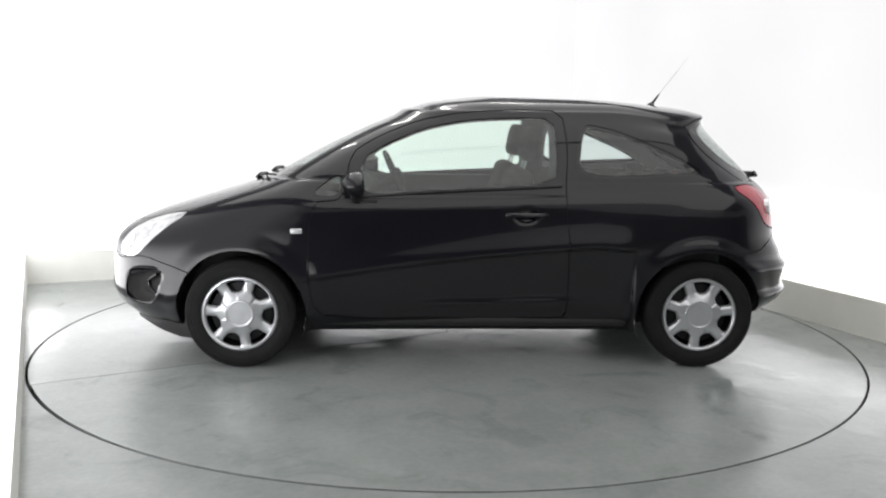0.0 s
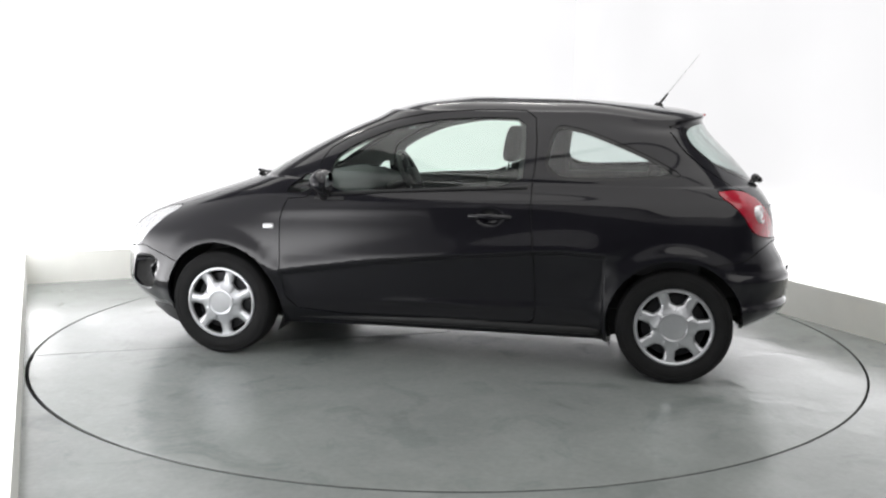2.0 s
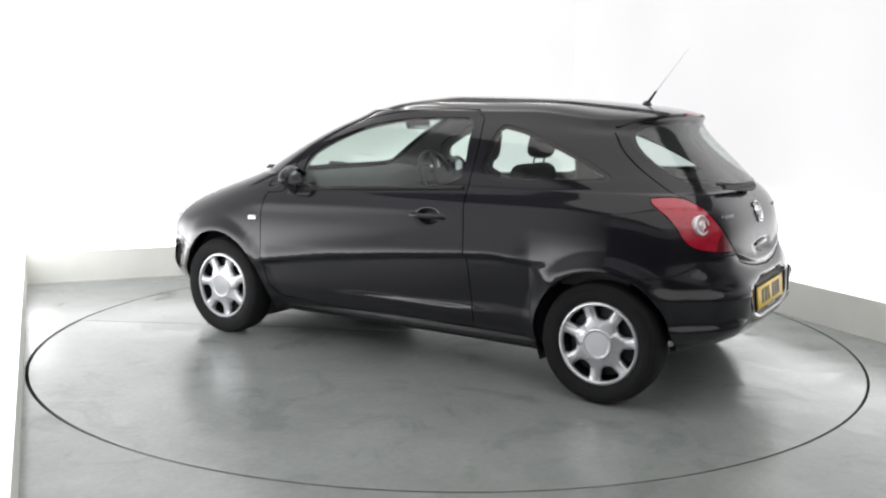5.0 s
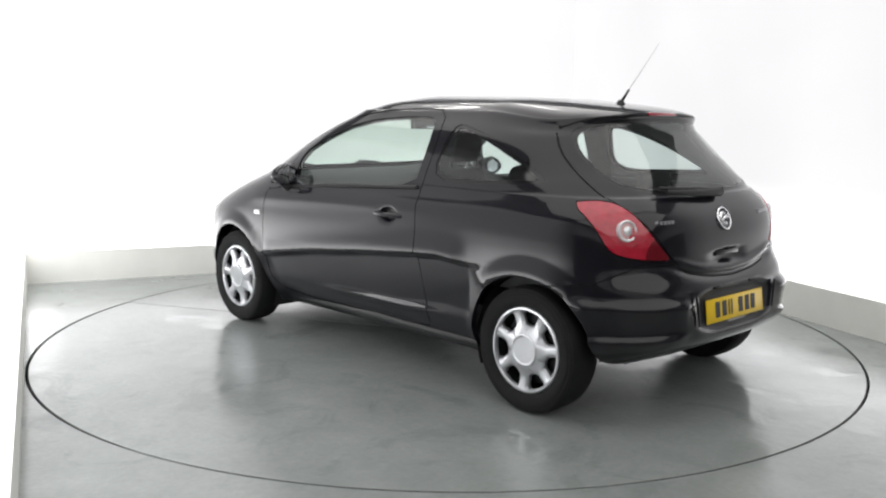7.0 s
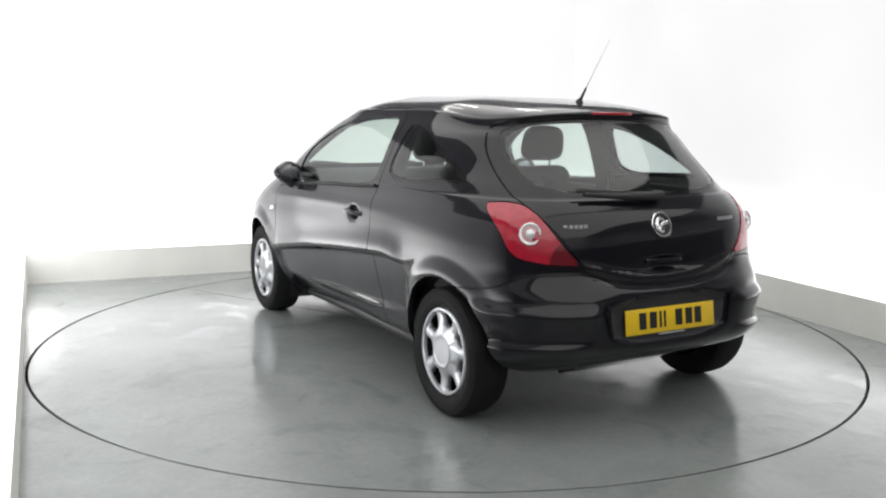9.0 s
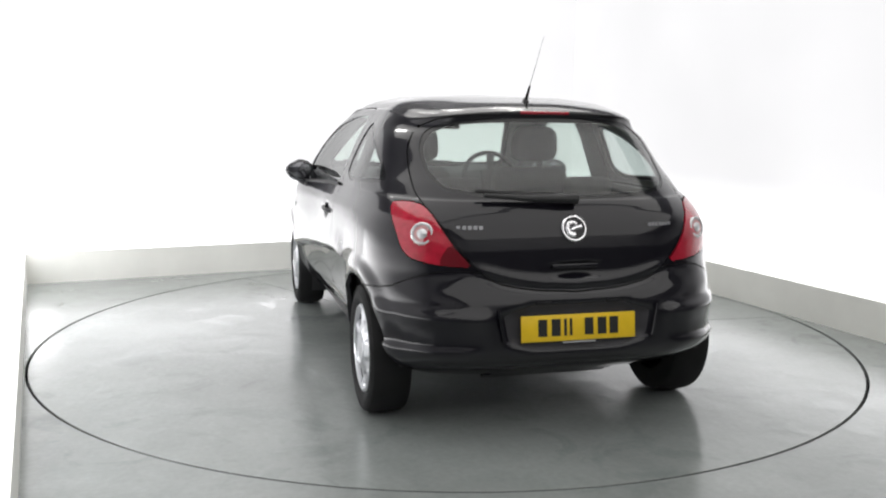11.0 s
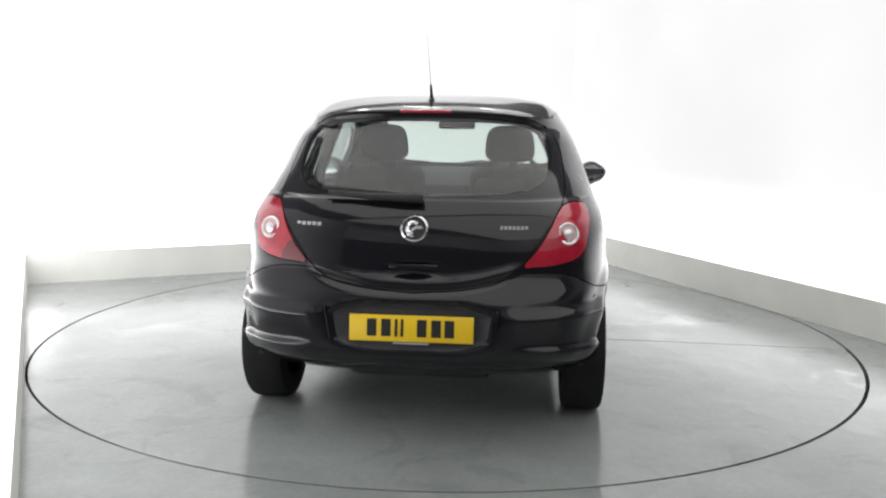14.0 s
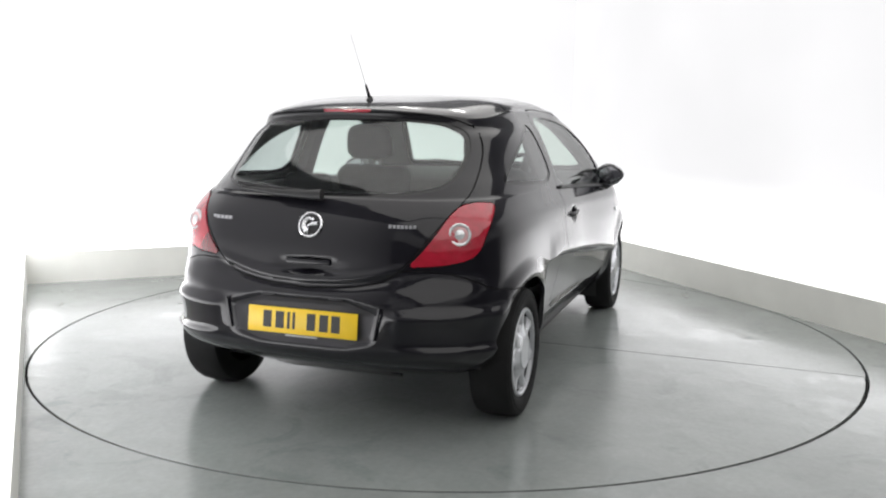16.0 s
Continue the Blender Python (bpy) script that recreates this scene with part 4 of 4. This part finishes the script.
def build_fittings(car, body, gate, rb, fb, doors):
    # number plate: a yellow plate with plain bars for its characters
    m = facing_rear(-1.853, 0.0, 0.4975, -7)
    bm = bmesh.new()
    box(bm, m, 0.520, 0.111, 0.006, 0.002)
    plate = part("number_plate", bm, M_YELLOW, rb, "yellow rear number plate with black bars")
    for i, cx in enumerate((-0.165, -0.105, -0.0625, -0.0375, 0.045, 0.105, 0.16)):
        bm = bmesh.new()
        w = 0.012 if i in (2, 3) else 0.040
        box(bm, m @ Matrix.Translation((cx, 0.002, 0.0035)), w, 0.072, 0.002)
        part("plate_bar", bm, M_INK, plate, smooth=False)
    bm = bmesh.new()
    box(bm, m @ Matrix.Translation((0, -0.062, 0.002)), 0.15, 0.006, 0.004)
    part("plate_strip", bm, M_ROD, plate, "small pale strip under the plate", smooth=False)
    for y in (0.16, -0.16):
        bm = bmesh.new()
        box(bm, Matrix.Translation((-1.843, y, 0.605)), 0.02, 0.07, 0.012, 0.003)
        part("plate_lamp", bm, M_STEEL, rb)
    # round chrome badge as a plain shape
    p, q = on_skin(body, lambda x, y, z: np.hypot(y, z - 0.905) + (x > -1.2) * 9)
    m = facing_rear(p.x - 0.001, 0.0, 0.905, -math.degrees(math.atan2(q.z, -q.x)))
    bm = bmesh.new()
    lathe(bm, [(0.057, 0.0), (0.0575, 0.006), (0.054, 0.009), (0.049, 0.009), (0.047, 0.005), (0.047, 0.0)], 48, m)
    part("badge_ring", bm, M_CHROME, gate, "round chrome badge")
    bm = bmesh.new()
    cylinder(bm, m @ Matrix.Translation((0, 0, 0.001)), 0.047, 0.047, 0.004, 40)
    part("badge_disc", bm, M_PLASTIC, gate)
    bm = bmesh.new()
    tube(bm, [m @ Vector((0.024 * math.cos(a) - 0.006, 0.028 * math.sin(a), 0.004)) for a in np.linspace(0.7, 4.9, 12)], 0.007, 8, 0.014)
    tube(bm, [m @ Vector((a, b, 0.004)) for a, b in ((-0.012, -0.006), (0.008, 0.004), (0.034, 0.008))], 0.006, 8, 0.010)
    part("badge_emblem", bm, M_CHROME, gate)
    # model lettering, too small and a brand's: plain bars
    for y0, w, n in ((0.455, 0.115, 5), (-0.415, 0.12, 7)):
        for i in range(n):
            bm = bmesh.new()
            yy = y0 + w / 2 - (i + 0.5) * w / n
            p, q = on_skin(body, lambda x, y, z: np.hypot(y - abs(yy), z - 0.915) + (x > -1.2) * 9)
            box(bm, facing_rear(p.x - 0.001, yy, 0.915, -9) @ Matrix.Rotation(math.atan2(q.y, -q.x) * (-1 if yy > 0 else 1), 4, "Y"), w / n * 0.72, 0.015, 0.004)
            part("lettering_bar", bm, M_SATIN, gate, smooth=False)
    # lamps in the red lens
    for s in (1, -1):
        p, q = on_skin(body, lambda x, y, z: np.hypot(x + y + 1.037, z - 0.885) + (x > -1.2) * 9)
        m = stand(p + q * 0.003, (q + Vector((-0.6, 0, 0))).normalized(), s)
        bm = bmesh.new()
        lathe(bm, [(0.048, -0.02), (0.048, 0.004), (0.044, 0.008), (0.037, 0.007), (0.035, 0.001)], 40, m)
        part("lamp_ring", bm, M_CLEAR, car, "clear ring of the tail lamp")
        bm = bmesh.new()
        lathe(bm, [(0.022, -0.002), (0.021, 0.006), (0.012, 0.010), (0.0005, 0.011)], 32, m)
        part("reversing_lamp", bm, M_CLEAR, car)
        bm = bmesh.new()
        lathe(bm, [(0.036, 0.002), (0.030, 0.0035), (0.021, 0.003)], 32, m)
        part("lamp_lens", bm, M_PINK, car, "pale pink inner lens")
    # high brake lamp
    bm = bmesh.new()
    box(bm, Matrix.Translation((-1.397, 0, 1.391)) @ Matrix.Rotation(radians(-6), 4, "Y"), 0.020, 0.235, 0.014, 0.005)
    part("high_brake_lamp", bm, M_RED, gate, "red high-level brake lamp")
    # grip above the plate
    bm = bmesh.new()
    box(bm, facing_rear(-1.785, 0, 0.748, -6), 0.21, 0.022, 0.022, 0.006)
    part("tailgate_grip", bm, M_PAINT, gate, "black tailgate grip")
    # rear wiper
    wip = new("rear_wiper")
    wip.parent = gate
    bm = bmesh.new()
    tube(bm, [(-1.700, 0.0, 1.030), (-1.725, 0.0, 1.030)], 0.022, 16)
    tube(bm, [(-1.716, -0.03, 1.030), (-1.722, 0.04, 1.030), (-1.716, 0.18, 1.032), (-1.690, 0.38, 1.045)], 0.026, 10, 0.010)
    part("wiper_arm", bm, M_PLASTIC, wip)
    bm = bmesh.new()
    tube(bm, [(-1.712, 0.06, 1.043), (-1.700, 0.22, 1.050), (-1.668, 0.41, 1.062)], 0.010, 6)
    part("wiper_blade", bm, M_PLASTIC, wip)
    # front wipers
    for y in (0.30, -0.30):
        w = new("front_wiper")
        w.parent = car
        bm = bmesh.new()
        tube(bm, [(1.245, y - 0.02, 0.990), (1.225, y - 0.02, 1.015), (1.15, y + 0.22, 1.040)], 0.020, 8, 0.008)
        part("wiper_arm", bm, M_PLASTIC, w)
        bm = bmesh.new()
        tube(bm, [(1.21, y - 0.12, 1.008), (1.17, y + 0.10, 1.026), (1.09, y + 0.30, 1.036)], 0.007, 6)
        part("wiper_blade", bm, M_PLASTIC, w)
    bm = bmesh.new()
    rows = []
    for y in np.linspace(-0.62, 0.62, 25):
        k = (y / 0.62) ** 2
        rows.append([bm.verts.new((1.262 - 0.10 * k, y, 0.981 - 0.006 * k)), bm.verts.new((1.18 - 0.11 * k, y, 1.004 - 0.004 * k))])
    for a, b in zip(rows, rows[1:]):
        bm.faces.new((a[0], a[1], b[1], b[0]))
    part("scuttle_panel", bm, M_PLASTIC, car, "black plastic scuttle below the windscreen")
    # aerial
    aer = new("aerial")
    aer.parent = car
    bm = bmesh.new()
    lathe(bm, [(0.020, -0.014), (0.018, 0.002), (0.012, 0.010), (0.008, 0.018)], 20, Matrix.Translation((-1.145, 0, 1.445)) @ Matrix.Diagonal((1.5, 0.8, 1, 1)))
    part("aerial_base", bm, M_PLASTIC, aer)
    bm = bmesh.new()
    tube(bm, [(-1.150, 0, 1.452), (-1.195, 0, 1.515)], 0.009, 10, 0.005)
    part("aerial_foot", bm, M_PLASTIC, aer)
    bm = bmesh.new()
    tube(bm, [(-1.193, 0, 1.512), (-1.36, 0, 1.735)], 0.0018, 8, 0.0008)
    part("aerial_rod", bm, M_ROD, aer, "thin tilted aerial rod")
    # sides
    for s, door in zip((1, -1), doors):
        mir = new("door_mirror")
        mir.parent = door
        bm = bmesh.new()
        bmesh.ops.create_uvsphere(bm, u_segments=28, v_segments=18, radius=1.0)
        for v in bm.verts:
            x, y, z = v.co
            k = 1 - 0.25 * max(0, y) - 0.12 * max(0, -z)
            v.co = (0.620 + (0.082 * x * k if x > 0 else 0.055 * x), s * (0.890 + 0.092 * y), 1.005 + 0.072 * z * k)
        bmesh.ops.delete(bm, geom=[v for v in bm.verts if v.co.x < 0.582], context="VERTS")
        part("mirror_housing", bm, M_PAINT, mir)
        bm = bmesh.new()
        lathe(bm, [(0.0005, 0.0), (0.9, 0.0), (1.0, -0.02)], 32, Matrix.Translation((0.600, s * 0.890, 1.003)) @ Matrix.Rotation(radians(-90), 4, "Y") @ Matrix.Diagonal((0.066, 0.085, 0.1, 1)))
        part("mirror_glass", bm, M_MIRROR, mir)
        bm = bmesh.new()
        tube(bm, [(0.635, s * 0.82, 0.925), (0.63, s * 0.86, 0.935), (0.625, s * 0.90, 0.965)], 0.026, 10, 0.03)
        box(bm, Matrix.Translation((0.60, s * 0.850, 0.918)), 0.17, 0.03, 0.022, 0.008)
        part("mirror_foot", bm, M_PLASTIC, mir)
        # handle in its bowl
        h = new("door_handle")
        h.parent = door
        bm = bmesh.new()
        p, q = on_skin(body, lambda x, y, z: np.hypot(x + 0.285, z - 0.845) + (y < 0.5) * 9)
        bmesh.ops.create_uvsphere(bm, u_segments=20, v_segments=12, radius=1.0)
        for v in bm.verts:
            v.co = (-0.285 + 0.052 * v.co.x, s * (p.y - 0.001 + 0.004 * v.co.y), 0.845 + 0.032 * v.co.z)
        part("handle_bowl", bm, M_PLASTIC, h)
        bm = bmesh.new()
        tube(bm, [(-0.175, s * 0.838, 0.846), (-0.20, s * 0.855, 0.848), (-0.29, s * 0.863, 0.849), (-0.37, s * 0.855, 0.848), (-0.395, s * 0.838, 0.846)], 0.0125, 10)
        part("handle_bar", bm, M_PAINT, h, "black pull handle")
        # window seal along the belt
        bm = bmesh.new()
        tube(bm, [(0.66, s * 0.850, 0.935), (0.30, s * 0.826, 0.963), (0.0, s * 0.812, 0.980), (-0.30, s * 0.806, 0.994), (-0.475, s * 0.803, 1.005)], 0.009, 8)
        part("window_seal", bm, M_PLASTIC, door)
        # side repeater
        bm = bmesh.new()
        p, q = on_skin(body, lambda x, y, z: np.hypot(x - 0.948, z - 0.762) + (y < 0.5) * 9)
        box(bm, Matrix.Translation((p.x, s * p.y, p.z)) @ Matrix.Rotation(radians(2), 4, "Y"), 0.062, 0.014, 0.028, 0.005)
        part("side_repeater", bm, M_CLEAR, car, "small clear side repeater")
        # bowls behind the headlamp glass
        for h2, hz, rr in ((1.10, 0.735, 0.052), (1.25, 0.665, 0.045)):
            p, q = on_skin(body, lambda x, y, z: np.hypot(x - y - h2, z - hz) + (x < 1.2) * 9)
            bm = bmesh.new()
            lathe(bm, [(rr, -0.006), (rr, 0.002), (rr * 0.88, 0.003), (rr * 0.8, 0.001), (rr * 0.4, 0.0015), (0.0005, 0.002)], 28, stand(p, q, s))
            part("lamp_bowl", bm, M_CLEAR, car)
        # fog lamp
        bm = bmesh.new()
        lathe(bm, [(0.036, -0.01), (0.036, 0.004), (0.030, 0.008), (0.02, 0.010), (0.0005, 0.011)], 24, Matrix.Translation((1.80, s * 0.640, 0.42)) @ Vector((0.75, 0.6 * s, 0)).to_track_quat("Z", "Y").to_matrix().to_4x4())
        part("fog_lamp", bm, M_STEEL, fb)
        # brow and blade in the fog lamp recess
        brow = [on_skin(body, lambda x, y, z: np.hypot(x - y - (0.92 + 0.32 * k), z - (0.515 - 0.025 * k * k)) + (x < 1.2) * 9) for k in np.linspace(0, 1, 7)]
        blade = [on_skin(body, lambda x, y, z: np.hypot(x - y - (1.02 + 0.10 * math.sin(3.1 * k)), z - (0.49 - 0.12 * k)) + (x < 1.2) * 9) for k in np.linspace(0, 1, 7)]
        for run, r0, r1 in ((brow, 0.006, 0.014), (blade, 0.010, 0.006)):
            bm = bmesh.new()
            tube(bm, [(p.x - 0.006, s * (p.y - 0.004), p.z) for p, q in run], r0, 8, r1)
            part("fog_trim", bm, M_PAINT, fb, "glossy black fog lamp trim")
    # lip under the front bumper
    bm = bmesh.new()
    rows = []
    for y in np.linspace(-0.76, 0.76, 41):
        x = 0.95 + 1.03 * (1 - (abs(y) / 0.80) ** 2.7) ** (1 / 2.7)
        drop = 0.185 - 0.055 * min(1, max(0, (2.0 - x) / 0.35))
        rows.append([bm.verts.new((x, y, 0.235)), bm.verts.new((x + 0.012, y, 0.19)), bm.verts.new((x - 0.03, y, drop)), bm.verts.new((x - 0.16, y * 0.95, drop + 0.02)),
                     bm.verts.new((x - 0.16, y * 0.95, 0.24))])
    for a, b in zip(rows, rows[1:]):
        for i in range(4):
            bm.faces.new((a[i], a[i + 1], b[i + 1], b[i]))
    part("front_lip", bm, M_PLASTIC, fb, "black plastic lip under the bumper")
    # upper chrome bar
    bm = bmesh.new()
    tube(bm, [(2.02 - 0.30 * (y / 0.5) ** 2 * 0.5, y, 0.655) for y in np.linspace(-0.42, 0.42, 15)], 0.016, 8)
    part("grille_bar", bm, M_CHROME, fb, "chrome grille bar")
    # reflector bars beside the plate
    for s in (1, -1):
        bm = bmesh.new()
        tube(bm, [(-1.862, s * 0.362, 0.585), (-1.868, s * 0.338, 0.45)], 0.006, 8)
        part("plate_bay_edge", bm, M_PAINT, rb)


def build_car():
    car = thing("car", "black three-door hatchback with silver wheel covers, parked on the turntable", "car")
    body, shell, gate, rb, fb, doors = build_body(car)
    for ax in AXLES:
        for s in (1, -1):
            build_wheel(car, ax, s)
    build_under(car)
    build_cabin(car)
    build_fittings(car, body, gate, rb, fb, doors)
    return car


CAR = build_car()


# ---- what moves: the turntable turns and carries the car ----
TURN = [(0.0, 182.15), (0.5, 178.6), (1.0, 175.05), (1.5, 171.65), (2.0, 168.3), (2.5, 164.88), (3.0, 161.44), (3.5, 158.0), (4.0, 154.53), (5.0, 147.55),
        (6.0, 140.55), (7.0, 133.6), (8.0, 126.68), (9.0, 119.7), (10.0, 112.75), (11.0, 105.82), (12.0, 98.88), (13.0, 91.9), (14.0, 84.9), (15.0, 77.9), (16.0, 70.87)]
CENTRE = (0.1065, 0.0257)          # the turntable's middle in the car's own space


def motions():
    rows, plain = [], []
    for t, a in TURN:
        turn = Matrix.Rotation(radians(a), 4, "Z")
        rows.append((t, turn @ Matrix.Translation((-CENTRE[0], -CENTRE[1], 0))))
        plain.append((t, turn))
    walk(CAR, rows)
    walk(TURNTABLE, plain)


motions()
